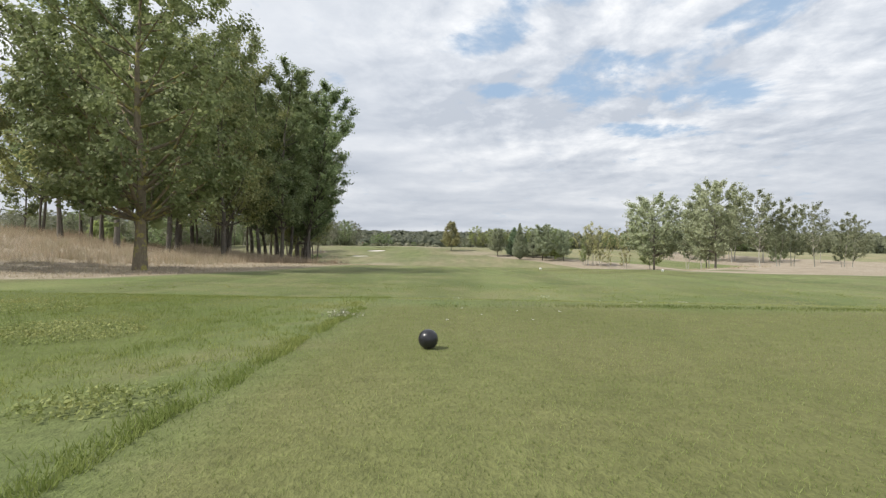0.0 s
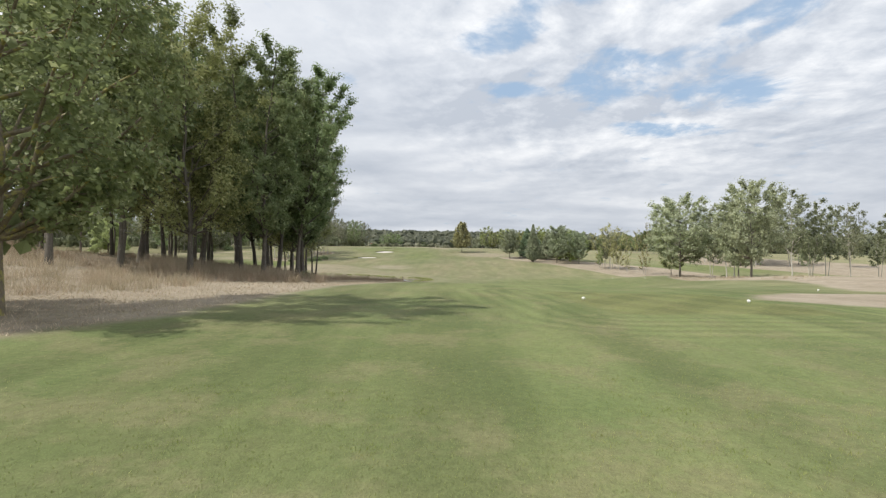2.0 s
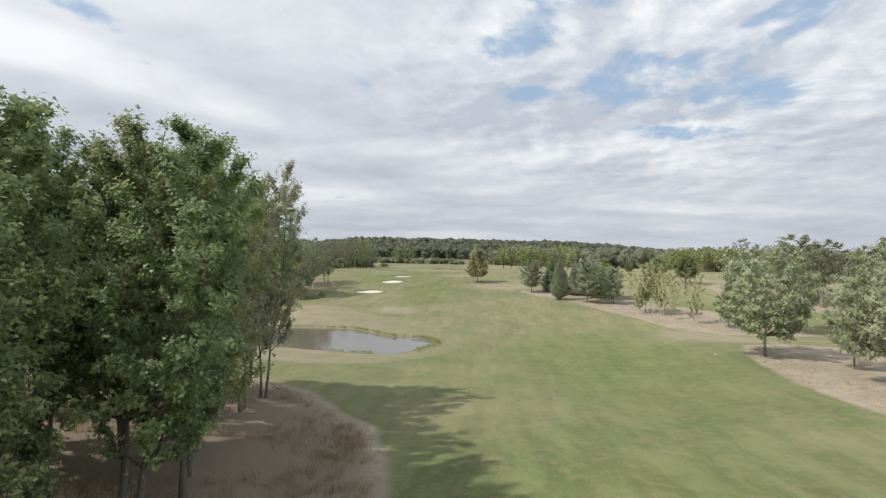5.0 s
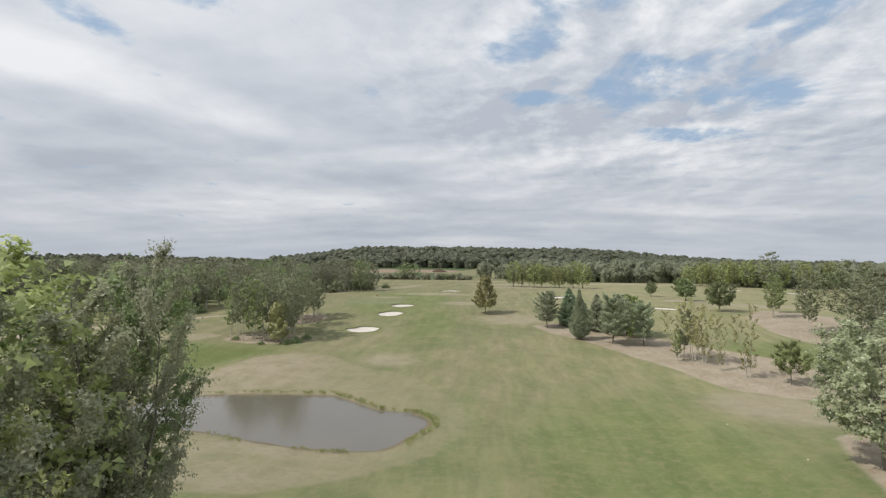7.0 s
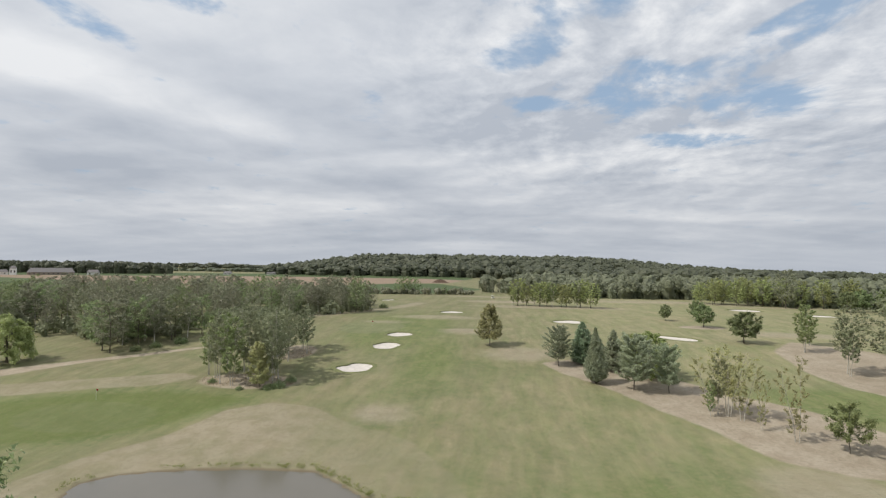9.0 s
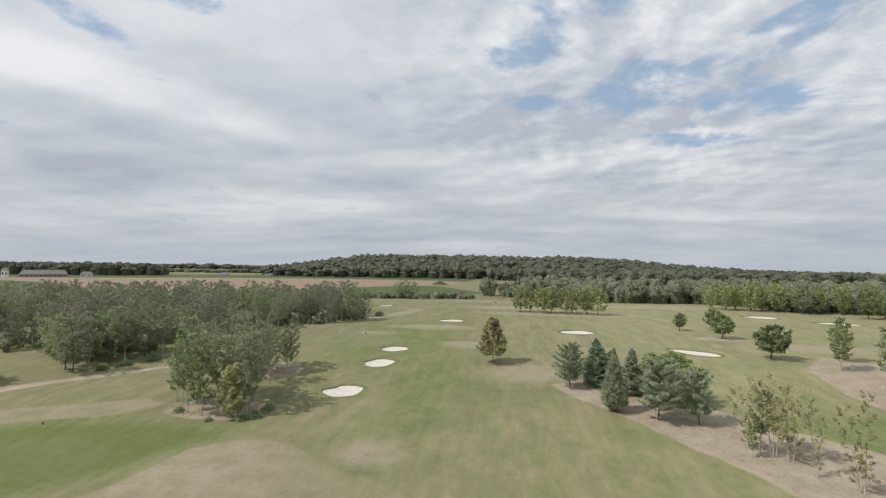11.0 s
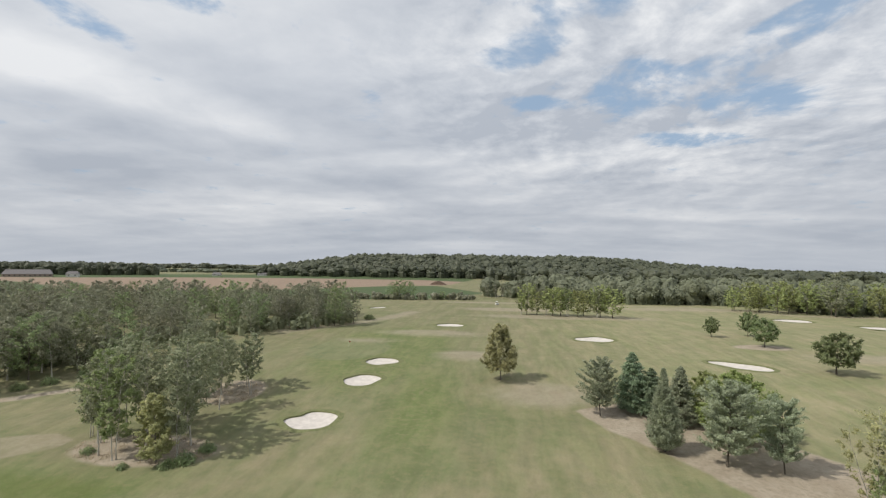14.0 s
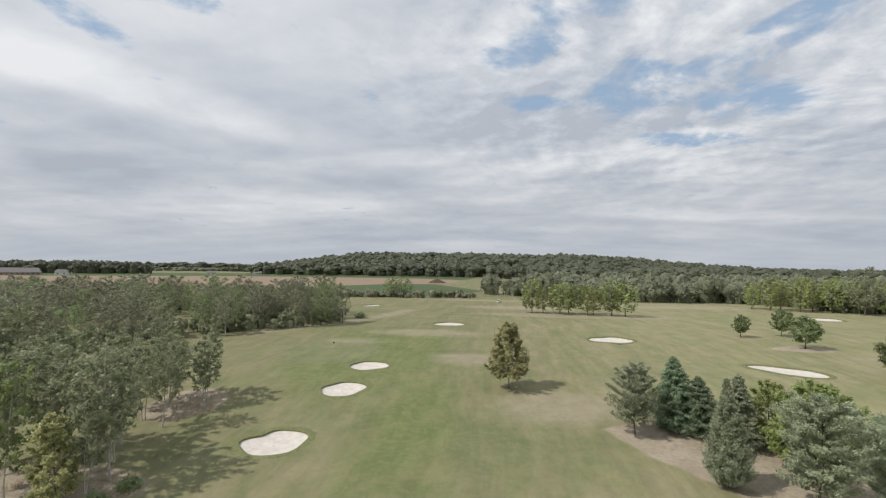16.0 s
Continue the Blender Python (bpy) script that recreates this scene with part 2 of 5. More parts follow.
def ground_material():
    def build(k):
        pos = k.n("ShaderNodeNewGeometry").outputs["Position"]
        field = k.attr
        n_big, n_mid = k.noise(pos, 0.045, 4.0), k.noise(pos, 0.28, 5.0, 0.6)
        n_small, n_fine, n_blade = k.noise(pos, 1.6, 5.0, 0.65), k.noise(pos, 10.0, 5.0, 0.75), k.noise(k.scaled(pos, (1.0, 0.6, 1.0)), 70.0, 3.0, 0.7)
        wob = k.math("ADD", k.math("MULTIPLY", k.math("SUBTRACT", n_mid, 0.5), 3.0),
                     k.math("MULTIPLY", k.math("SUBTRACT", n_small, 0.5), 1.6))
        # mown turf
        turf = k.mix(k.ramp(n_big, 0.36, 0.64), (0.134, 0.161, 0.073), (0.184, 0.190, 0.102))
        turf = k.mix(k.ramp(k.noise(k.scaled(pos, (0.16, 0.05, 1.0)), 1.0, 5.0, 0.6), 0.42, 0.66, 0.0, 0.42), turf, (0.207, 0.189, 0.107))
        turf = k.mix(k.math("MULTIPLY", field("worn"), k.ramp(n_big, 0.25, 0.7, 0.55, 0.92)), turf, (0.220, 0.203, 0.124))
        w = k.noise(k.scaled(pos, (0.30, 0.035, 1.0)), 1.0, 3.0, 0.6)
        turf = k.mix(k.ramp(w, 0.42, 0.62, 0.0, 0.32), turf, (0.121, 0.158, 0.058))
        lush = k.ramp(k.math("ADD", field("lush"), k.math("MULTIPLY", wob, 1.2)), -4.0, 4.0, 0.0, 0.85)
        turf = k.mix(lush, turf, k.mix(n_mid, (0.108, 0.146, 0.050), (0.153, 0.178, 0.072)))
        putting = k.ramp(field("putting"), -0.5, 0.5)
        turf = k.mix(k.math("MULTIPLY", putting, 0.75), turf, (0.166, 0.182, 0.098))
        turf = k.mix(k.ramp(n_small, 0.35, 0.7, 0.0, 0.35), turf, k.mix(0.35, turf, (0.242, 0.229, 0.119)))
        swath = k.noise(k.scaled(k.n("ShaderNodeVectorMath", {0: pos, 1: k.scaled(k.n("ShaderNodeTexNoise", {"Vector": pos, "Scale": 0.03}).outputs["Color"], (7.0, 0.0, 0.0))}).outputs[0],
                                 (0.55, 0.05, 1.0)), 1.0, 4.0, 0.6)
        turf = k.mix(1.0, turf, k.mix(k.ramp(k.n("ShaderNodeSeparateXYZ", {0: pos}).outputs[1], 50.0, 95.0),
                     k.n("ShaderNodeCombineColor", {i: k.ramp(swath, 0.38, 0.62, 0.86, 1.18) for i in range(3)}).outputs[0],
                     k.n("ShaderNodeCombineColor", {i: k.ramp(swath, 0.36, 0.64, 0.92, 1.08) for i in range(3)}).outputs[0]), "MULTIPLY")
        mottle = k.noise(pos, 0.9, 6.0, 0.7)
        patch = k.noise(pos, 0.16, 9.0, 0.72)
        turf = k.mix(1.0, turf, k.n("ShaderNodeCombineColor", {0: k.ramp(patch, 0.36, 0.64, 0.88, 1.14), 1: k.ramp(patch, 0.36, 0.64, 0.92, 1.08), 2: k.ramp(patch, 0.36, 0.64, 0.88, 1.12)}).outputs[0], "MULTIPLY")
        turf = k.mix(k.ramp(mottle, 0.47, 0.64, 0.0, 0.55), turf, (0.215, 0.200, 0.108))
        turf = k.mix(k.ramp(k.noise(k.scaled(pos, (1.0, 0.45, 1.0)), 0.55, 6.0, 0.72), 0.50, 0.66, 0.0, 0.26), turf, (0.108, 0.138, 0.052))
        turf = k.mix(k.ramp(k.math("ADD", field("deep"), k.math("MULTIPLY", wob, 0.25)), -0.25, 1.2, 0.0, 0.7), turf, k.mix(n_small, (0.080, 0.106, 0.026), (0.120, 0.146, 0.044)))
        turf = k.mix(k.ramp(k.math("ADD", field("tee"), k.math("MULTIPLY", wob, 0.12)), -0.15, 0.3, 0.0, 0.75), turf, k.mix(n_small, (0.122, 0.130, 0.046), (0.162, 0.160, 0.066)))
        # greener, lighter turf towards the far side of the course
        far_side = k.math("ADD", k.n("ShaderNodeSeparateXYZ", {0: pos}).outputs[0], k.math("MULTIPLY", wob, 7.0))
        far_side = k.math("ADD", 1.0, k.math("MULTIPLY", field("worn"), k.ramp(far_side, -25.0, 55.0, -0.06, 0.15)))
        turf = k.mix(1.0, turf, k.n("ShaderNodeCombineColor", {i: far_side for i in range(3)}).outputs[0], "MULTIPLY")
        # mowing rounds about the second tee, and its own cross-cut bands
        ring = k.math("SINE", k.math("MULTIPLY", k.math("ADD", field("rounds"), k.math("MULTIPLY", k.math("SUBTRACT", n_mid, 0.5), 0.5)), 9.0))
        ring = k.math("MULTIPLY", ring, k.math("MULTIPLY", k.ramp(field("rounds"), 0.1, 0.6), k.ramp(field("rounds"), 2.6, 4.6, 1.0, 0.0)))
        sep = k.n("ShaderNodeSeparateXYZ", {0: pos}).outputs
        inside = k.ramp(field("rounds"), -0.25, 0.0, 1.0, 0.0)
        cut = k.math("SINE", k.math("MULTIPLY", k.math("ADD", sep[0], k.math("MULTIPLY", sep[1], 0.62)), 2.6))
        cut2 = k.math("SINE", k.math("MULTIPLY", k.math("SUBTRACT", sep[0], k.math("MULTIPLY", sep[1], 0.75)), 2.1))
        cut = k.math("MULTIPLY", inside, k.math("ADD", k.ramp(cut, -0.35, 0.35, -0.5, 0.5), k.ramp(cut2, -0.35, 0.35, -0.5, 0.5)))
        band = k.math("ADD", 1.0, k.math("ADD", k.math("MULTIPLY", ring, 0.10), k.math("MULTIPLY", cut, 0.16)))
        turf = k.mix(1.0, turf, k.n("ShaderNodeCombineColor", {i: band for i in range(3)}).outputs[0], "MULTIPLY")
        # parched rough
        hay = k.mix(k.ramp(n_mid, 0.3, 0.7), (0.298, 0.250, 0.190), (0.376, 0.326, 0.256))
        hay = k.mix(k.ramp(n_small, 0.42, 0.72, 0.0, 0.6), hay, (0.212, 0.174, 0.124))
        hay = k.mix(k.ramp(n_fine, 0.50, 0.75, 0.0, 0.5), hay, (0.180, 0.163, 0.084))
        dry = k.ramp(k.math("ADD", field("dry"), k.math("MULTIPLY", wob, 0.45)), -0.55, 0.55)
        scorch = k.ramp(k.math("ADD", field("scorch"), wob), -3.0, 3.0, 0.0, 0.58)
        c = k.mix(scorch, turf, hay)
        fringe = k.ramp(k.math("ADD", field("fringe"), k.math("MULTIPLY", wob, 0.30)), -0.55, 0.45, 0.0, 0.86)
        fringe = k.math("MULTIPLY", fringe, field("parched"))
        c = k.mix(k.math("MULTIPLY", fringe, k.math("MULTIPLY", k.ramp(n_mid, 0.3, 0.6, 0.7, 1.0), k.ramp(n_big, 0.40, 0.60, 0.72, 1.0))), c, k.mix(0.35, hay, (0.200, 0.176, 0.106)))
        # wood floor: brown litter, darkened further to paint in the trees' missing shade
        hay = k.mix(k.ramp(k.math("ADD", field("litter_shade"), k.math("MULTIPLY", wob, 0.6)), -0.8, 2.2, 0.0, 0.7), hay, k.mix(n_small, (0.150, 0.118, 0.086), (0.225, 0.182, 0.136)))
        c = k.mix(dry, c, hay)
        # farmland beyond the course
        plough = k.mix(n_big, (0.222, 0.165, 0.122), (0.285, 0.215, 0.160))
        c = k.mix(k.ramp(field("plough"), -4, 4), c, plough)
        c = k.mix(k.ramp(field("crop"), -4, 4), c, (0.077, 0.106, 0.048))
        mud = k.ramp(k.math("ADD", field("mud"), k.math("MULTIPLY", wob, 0.25)), -0.6, 0.4)
        c = k.mix(mud, c, k.mix(n_small, (0.114, 0.092, 0.062), (0.194, 0.158, 0.106)))
        tone = k.math("ADD", k.math("MULTIPLY", n_fine, 0.5), k.math("MULTIPLY", n_blade, 0.5))
        c = k.mix(1.0, c, k.n("ShaderNodeCombineColor", {i: k.ramp(tone, 0.32, 0.68, 0.76, 1.24) for i in range(3)}).outputs[0], "MULTIPLY")
        hgt = k.math("ADD", k.math("MULTIPLY", n_fine, 0.5), k.math("MULTIPLY", n_blade, 0.3))
        return bsdf(k, c, 0.9, normal=bump(k, hgt, 0.6, 0.06), spec=0.15)
    return material("ground_turf", build)


def simple(name, color, rough=0.6, metal=0.0, vary=0.15, scale=6.0, spec=0.4):
    def build(k):
        pos = k.n("ShaderNodeTexCoord").outputs["Object"]
        n = k.noise(pos, scale, 5.0)
        c = k.mix(k.ramp(n, 0.3, 0.7), tuple(v * (1 - vary) for v in color), tuple(min(1, v * (1 + vary)) for v in color))
        return bsdf(k, c, rough, metal, bump(k, n, 0.15, 0.02), spec)
    return material(name, build)


GROUND = ground_material()
SAND = simple("bunker_sand", (0.56, 0.52, 0.48), 0.95, 0, 0.10, 0.9, 0.1)
LIP = simple("turf_lip", (0.155, 0.165, 0.080), 0.95, 0, 0.2, 2.5, 0.1)
WHITE = simple("white_paint", (0.80, 0.80, 0.77), 0.5)
BLACK = simple("black_plastic", (0.022, 0.022, 0.026), 0.28, 0, 0.3, 30, 0.5)
ROOF = simple("grey_roof", (0.16, 0.15, 0.15), 0.8)
RENDER_WALL = simple("pale_wall", (0.62, 0.60, 0.57), 0.85)
DARK = simple("dark_glass", (0.03, 0.035, 0.04), 0.15)
RED = simple("red_cloth", (0.35, 0.05, 0.04), 0.8)
STEEL = simple("painted_steel", (0.55, 0.55, 0.55), 0.4)
SOIL = simple("bare_soil", (0.085, 0.055, 0.038), 0.95, 0, 0.3, 0.4)


def water_material():
    def build(k):
        pos = k.n("ShaderNodeTexCoord").outputs["Object"]
        n = k.noise(pos, 2.5, 3.0)
        c = k.mix(k.noise(pos, 0.12, 3.0), (0.115, 0.105, 0.085), (0.145, 0.132, 0.105))
        return bsdf(k, c, 0.12, normal=bump(k, n, 0.12, 0.03), spec=0.5)
    return material("pond_water", build)


WATER = water_material()


def blade_material(name, a, b):
    def build(k):
        isl = k.n("ShaderNodeNewGeometry").outputs["Random Per Island"]
        pos = k.n("ShaderNodeNewGeometry").outputs["Position"]
        c = k.mix(isl, a, b)
        c = k.mix(k.ramp(k.noise(pos, 2.2, 5.0, 0.65), 0.46, 0.66, 0.0, 0.45), c, tuple(v * w for v, w in zip(b, (1.05, 0.92, 0.95))))
        c = k.mix(k.ramp(k.noise(pos, 0.9, 4.0, 0.6), 0.38, 0.60, 0.4, 0.0), c, tuple(v * w for v, w in zip(a, (0.72, 0.86, 0.7))))
        p = bsdf(k, c, 0.75, spec=0.2)
        t = k.n("ShaderNodeBsdfTranslucent", {0: c}).outputs[0]
        return k.n("ShaderNodeMixShader", {0: 0.3, 1: p, 2: t}).outputs[0]
    return material(name, build)


BLADE = blade_material("grass_blade", (0.235, 0.268, 0.092), (0.40, 0.415, 0.178))
BLADE_TEE = blade_material("tee_blade", (0.205, 0.245, 0.080), (0.335, 0.365, 0.150))
BLADE_LUSH = blade_material("lush_blade", (0.185, 0.230, 0.062), (0.34, 0.37, 0.125))
# darker copy of the blade colours, with the shade of the tee's front edge painted in
BLADE_SHADED = blade_material("shaded_blade", (0.12, 0.155, 0.045), (0.22, 0.25, 0.085))
STRAW = blade_material("straw_blade", (0.41, 0.335, 0.24), (0.62, 0.53, 0.40))
STRAW_DIM = blade_material("straw_brown", (0.30, 0.23, 0.165), (0.50, 0.40, 0.29))


# ---- ground shape ----
def S(a, b, v):
    t = np.clip((np.asarray(v, float) - a) / (b - a), 0, 1)
    return t * t * (3 - 2 * t)


def poly_sd(x, y, pts):
    """Signed distance to a polygon, positive inside."""
    d = np.full(np.shape(x), 1e9)
    inside = np.zeros(np.shape(x), bool)
    for (x0, y0), (x1, y1) in zip(pts, pts[1:] + pts[:1]):
        ex, ey = x1 - x0, y1 - y0
        u = np.clip(((x - x0) * ex + (y - y0) * ey) / (ex * ex + ey * ey), 0, 1)
        d = np.minimum(d, np.hypot(x - x0 - u * ex, y - y0 - u * ey))
        cross = (y0 > y) != (y1 > y)
        with np.errstate(divide="ignore", invalid="ignore"):
            inside ^= cross & (x < (x1 - x0) * (y - y0) / ((y1 - y0) or 1e-9) + x0)
    return np.where(inside, d, -d)


def line_sd(x, y, pts, half):
    d = np.full(np.shape(x), 1e9)
    for (x0, y0), (x1, y1) in zip(pts, pts[1:]):
        ex, ey = x1 - x0, y1 - y0
        u = np.clip(((x - x0) * ex + (y - y0) * ey) / (ex * ex + ey * ey), 0, 1)
        d = np.minimum(d, np.hypot(x - x0 - u * ex, y - y0 - u * ey))
    return half - d


def oval_sd(x, y, cx, cy, rx, ry):
    return (1 - np.hypot((x - cx) / rx, (y - cy) / ry)) * min(rx, ry)


POND = [(-56.8, 127.8), (-54, 130.9), (-49.2, 133), (-45.4, 134), (-39.5, 135.2), (-33.3, 135.8), (-28, 136), (-25.2, 134), (-22.2, 131.8), (-19.6, 129.6),
        (-16.6, 129), (-13.9, 128.7), (-11.6, 126.8), (-10.5, 124.8), (-11.1, 121.9), (-12.4, 119), (-13.3, 116.4), (-14.2, 114.6), (-16.6, 113.5), (-19.7, 112.9),
        (-25.3, 113.1), (-30.7, 114.3), (-37, 116.5), (-45, 117.5), (-52, 120.5), (-55.5, 124)]
WOOD_FLOOR = [(-7.2, 39), (-7.1, 41.6), (-6.4, 43.8), (-5.6, 47), (-5.2, 52.6), (-5.4, 58.6), (-7.2, 68), (-9.8, 75.8), (-18, 85.6),
              (-24.5, 87.5), (-45, 95), (-90, 90), (-90, 18), (-40, 21), (-22, 22.5), (-13, 23.5), (-9.5, 26), (-8.2, 29.5), (-7.6, 33.5)]
POND_ROUGH = [(-24, 99), (-16, 106), (-9, 113), (-6, 120), (-5.5, 127), (-9, 137), (-16, 147), (-22, 151), (-27, 152), (-37, 159), (-46, 160.5),
              (-52.5, 155.6), (-56, 145), (-62, 136), (-66, 122), (-60, 104), (-42, 95)]
RIGHT_ROUGH = [(7.8, 196), (12, 188), (17.7, 180.5), (26, 167), (33.4, 157.5), (38, 147.6), (46.6, 143), (55, 141), (66, 147), (62.8, 158),
               (55, 168), (44, 176), (36, 187), (28, 196), (18, 201)]
NEAR_ROUGH = [(30.0, 72), (29, 80), (30.4, 95), (33.2, 109), (37, 119), (46, 124), (60, 118), (80, 118), (120, 112), (120, 10),
              (40, 5), (15, 8), (9, 14), (8.6, 22), (10, 28), (15, 33), (26, 34), (24, 37), (12, 37.4), (9.2, 39.5), (10.6, 42), (14, 44.8), (19, 46.2), (24, 46),
              (24.5, 50), (22.5, 53), (25, 57.5), (28.5, 65)]
FAR_RIGHT_ROUGH = [(72, 214), (70, 196), (72, 184), (80, 172), (100, 160), (150, 150), (160, 190), (112, 205), (96, 218), (84, 228)]
SECOND_TEE = [(1.35, 41.1), (8.5, 41.9), (9.4, 34.6), (2.6, 33.6)]
STRAW_BANK = [(-124, 160), (-104, 164.5), (-91, 169.5), (-83, 172.5), (-75, 175.6), (-70, 174), (-69.6, 171), (-76, 166.6), (-85, 164), (-100, 158), (-122, 151.5)]
GREEN_APRON = [(-125, 128), (-120, 150), (-100, 156.5), (-86, 163), (-71, 166), (-58, 165.5), (-50, 163), (-53.5, 156), (-58, 148),
               (-70, 139), (-88, 131)]
PLOUGHED = [(-330, 400), (-185, 500), (-113, 610), (-60, 640), (-50, 760), (-110, 810), (-300, 812), (-450, 770), (-570, 690), (-900, 600), (-620, 480)]
MEADOWS = [[(-50, 766), (-110, 816), (-300, 818), (-450, 776), (-570, 696), (-900, 606), (-1000, 760), (-700, 900), (-300, 1040), (-40, 880)],
           [(-311, 392), (-330, 441), (-411, 507), (-488, 556), (-640, 600), (-800, 560), (-620, 420), (-333, 378)]]
CROP = [(-150, 415), (-92, 405), (-40, 428), (-15, 500), (-70, 620), (-113, 603), (-185, 490)]
BUNKERS = [  # centre, half sizes, turn, waist
    (-37.4, 186.3, 4.4, 4.3, 20, 0.26), (-34.6, 207.6, 4.0, 3.6, 25, 0.2), (-33.6, 222.2, 4.0, 3.7, 10, 0.12),
    (-23.0, 285.4, 5.2, 4.6, 0, 0.08), (24.1, 262.6, 6.0, 4.6, 0, 0.14), (52.0, 229.8, 7.2, 4.0, -42, 0.1),
    (119.0, 330.0, 7.4, 7.0, 0, 0.1), (139.0, 308.0, 8.0, 6.0, -20, 0.15), (-66.0, 351.0, 3.4, 6.5, -20, 0.1)]


def bunker_radius(a, rx, ry, waist, k):
    """Radius of a kidney-shaped outline at angle a."""
    r = 1 / np.sqrt((np.cos(a) / rx) ** 2 + (np.sin(a) / ry) ** 2)
    return r * (1 - waist * np.exp(-((a - 2.2) / 0.45) ** 2) + 0.05 * np.sin(3 * a + k) + 0.03 * np.sin(5 * a + 2 * k))


def bunker_sd(x, y, i):
    cx, cy, rx, ry, turn, waist = BUNKERS[i]
    c, s = math.cos(radians(turn)), math.sin(radians(turn))
    u, v = (x - cx) * c + (y - cy) * s, -(x - cx) * s + (y - cy) * c
    a = np.mod(np.arctan2(v, u), 2 * np.pi)
    return bunker_radius(a, rx, ry, waist, i) - np.hypot(u, v)


WATER_Z = -4.98


def rolling(x, y):
    """The lie of the land, without the small dips of bunkers and pond."""
    x, y = np.asarray(x, float), np.asarray(y, float)
    z = -4.7 * S(38, 112, y) + 3.4 * S(138, 185, y) + 3.6 * S(180, 228, y) + 1.3 * S(230, 290, y)
    z = z + 2.4 * S(14, 38, x) * S(45, 85, y) * (1 - S(112, 150, y))
    z = z + 1.5 * (1 - S(-30, -12, x)) * S(20, 60, y) * (1 - S(90, 120, y))
    z = z - 0.28 * S(19.3, 23, y) * (1 - S(60, 110, y)) - 0.07 * S(1.6, 3.0, -x) * (1 - S(18, 22, y))
    z = z + 1.1 * (1 - S(-34, -11, x)) * (1 - S(36, 60, y)) * S(10, 24, y)
    z = z + 26 * S(840, 1150, y) * S(-480, -280, x) * (1 - S(120, 560, x))
    z = z + 5 * S(900, 2500, y) + 0.9 * np.exp(-((x - 100) / 30) ** 2 - ((y - 372) / 9) ** 2)
    z = z + 0.8 * np.exp(-((x + 43) / 11) ** 2 - ((y - 150) / 9) ** 2)
    z = z + 0.5 * np.exp(-((x + 14) / 7) ** 2 - ((y - 231) / 6) ** 2) + 0.5 * np.exp(-((x + 28) / 12) ** 2 - ((y - 264) / 5) ** 2)
    return z


def height(x, y):
    z = rolling(x, y)
    p = poly_sd(np.asarray(x, float), np.asarray(y, float), POND)
    z = z - 0.22 * S(-5, 0.0, p) - 0.9 * S(0.0, 3, p)
    for i in range(len(BUNKERS)):
        z = z - 0.9 * S(-1.0, 0.3, bunker_sd(x, y, i))
    return z


def gz(x, y):
    return float(height(np.array([x]), np.array([y]))[0])


def mesh_from(name, co, faces, mat, smooth=True):
    """faces: an n x 3 or n x 4 array."""
    me = bpy.data.meshes.new(name)
    co, faces = np.asarray(co, np.float32), np.asarray(faces, np.int32)
    n, k = faces.shape
    me.vertices.add(len(co))
    me.vertices.foreach_set("co", co.ravel())
    me.loops.add(n * k)
    me.loops.foreach_set("vertex_index", faces.ravel())
    me.polygons.add(n)
    me.polygons.foreach_set("loop_start", np.arange(n, dtype=np.int32) * k)
    me.polygons.foreach_set("use_smooth", np.full(n, smooth))
    me.update(calc_edges=True)
    me.materials.append(mat)
    return me


def grid_steps(breaks):
    out = [breaks[0][0]]
    for a, b, step in breaks:
        n = max(1, round((b - a) / step))
        out += [a + (b - a) * i / n for i in range(1, n + 1)]
    return np.array(out)


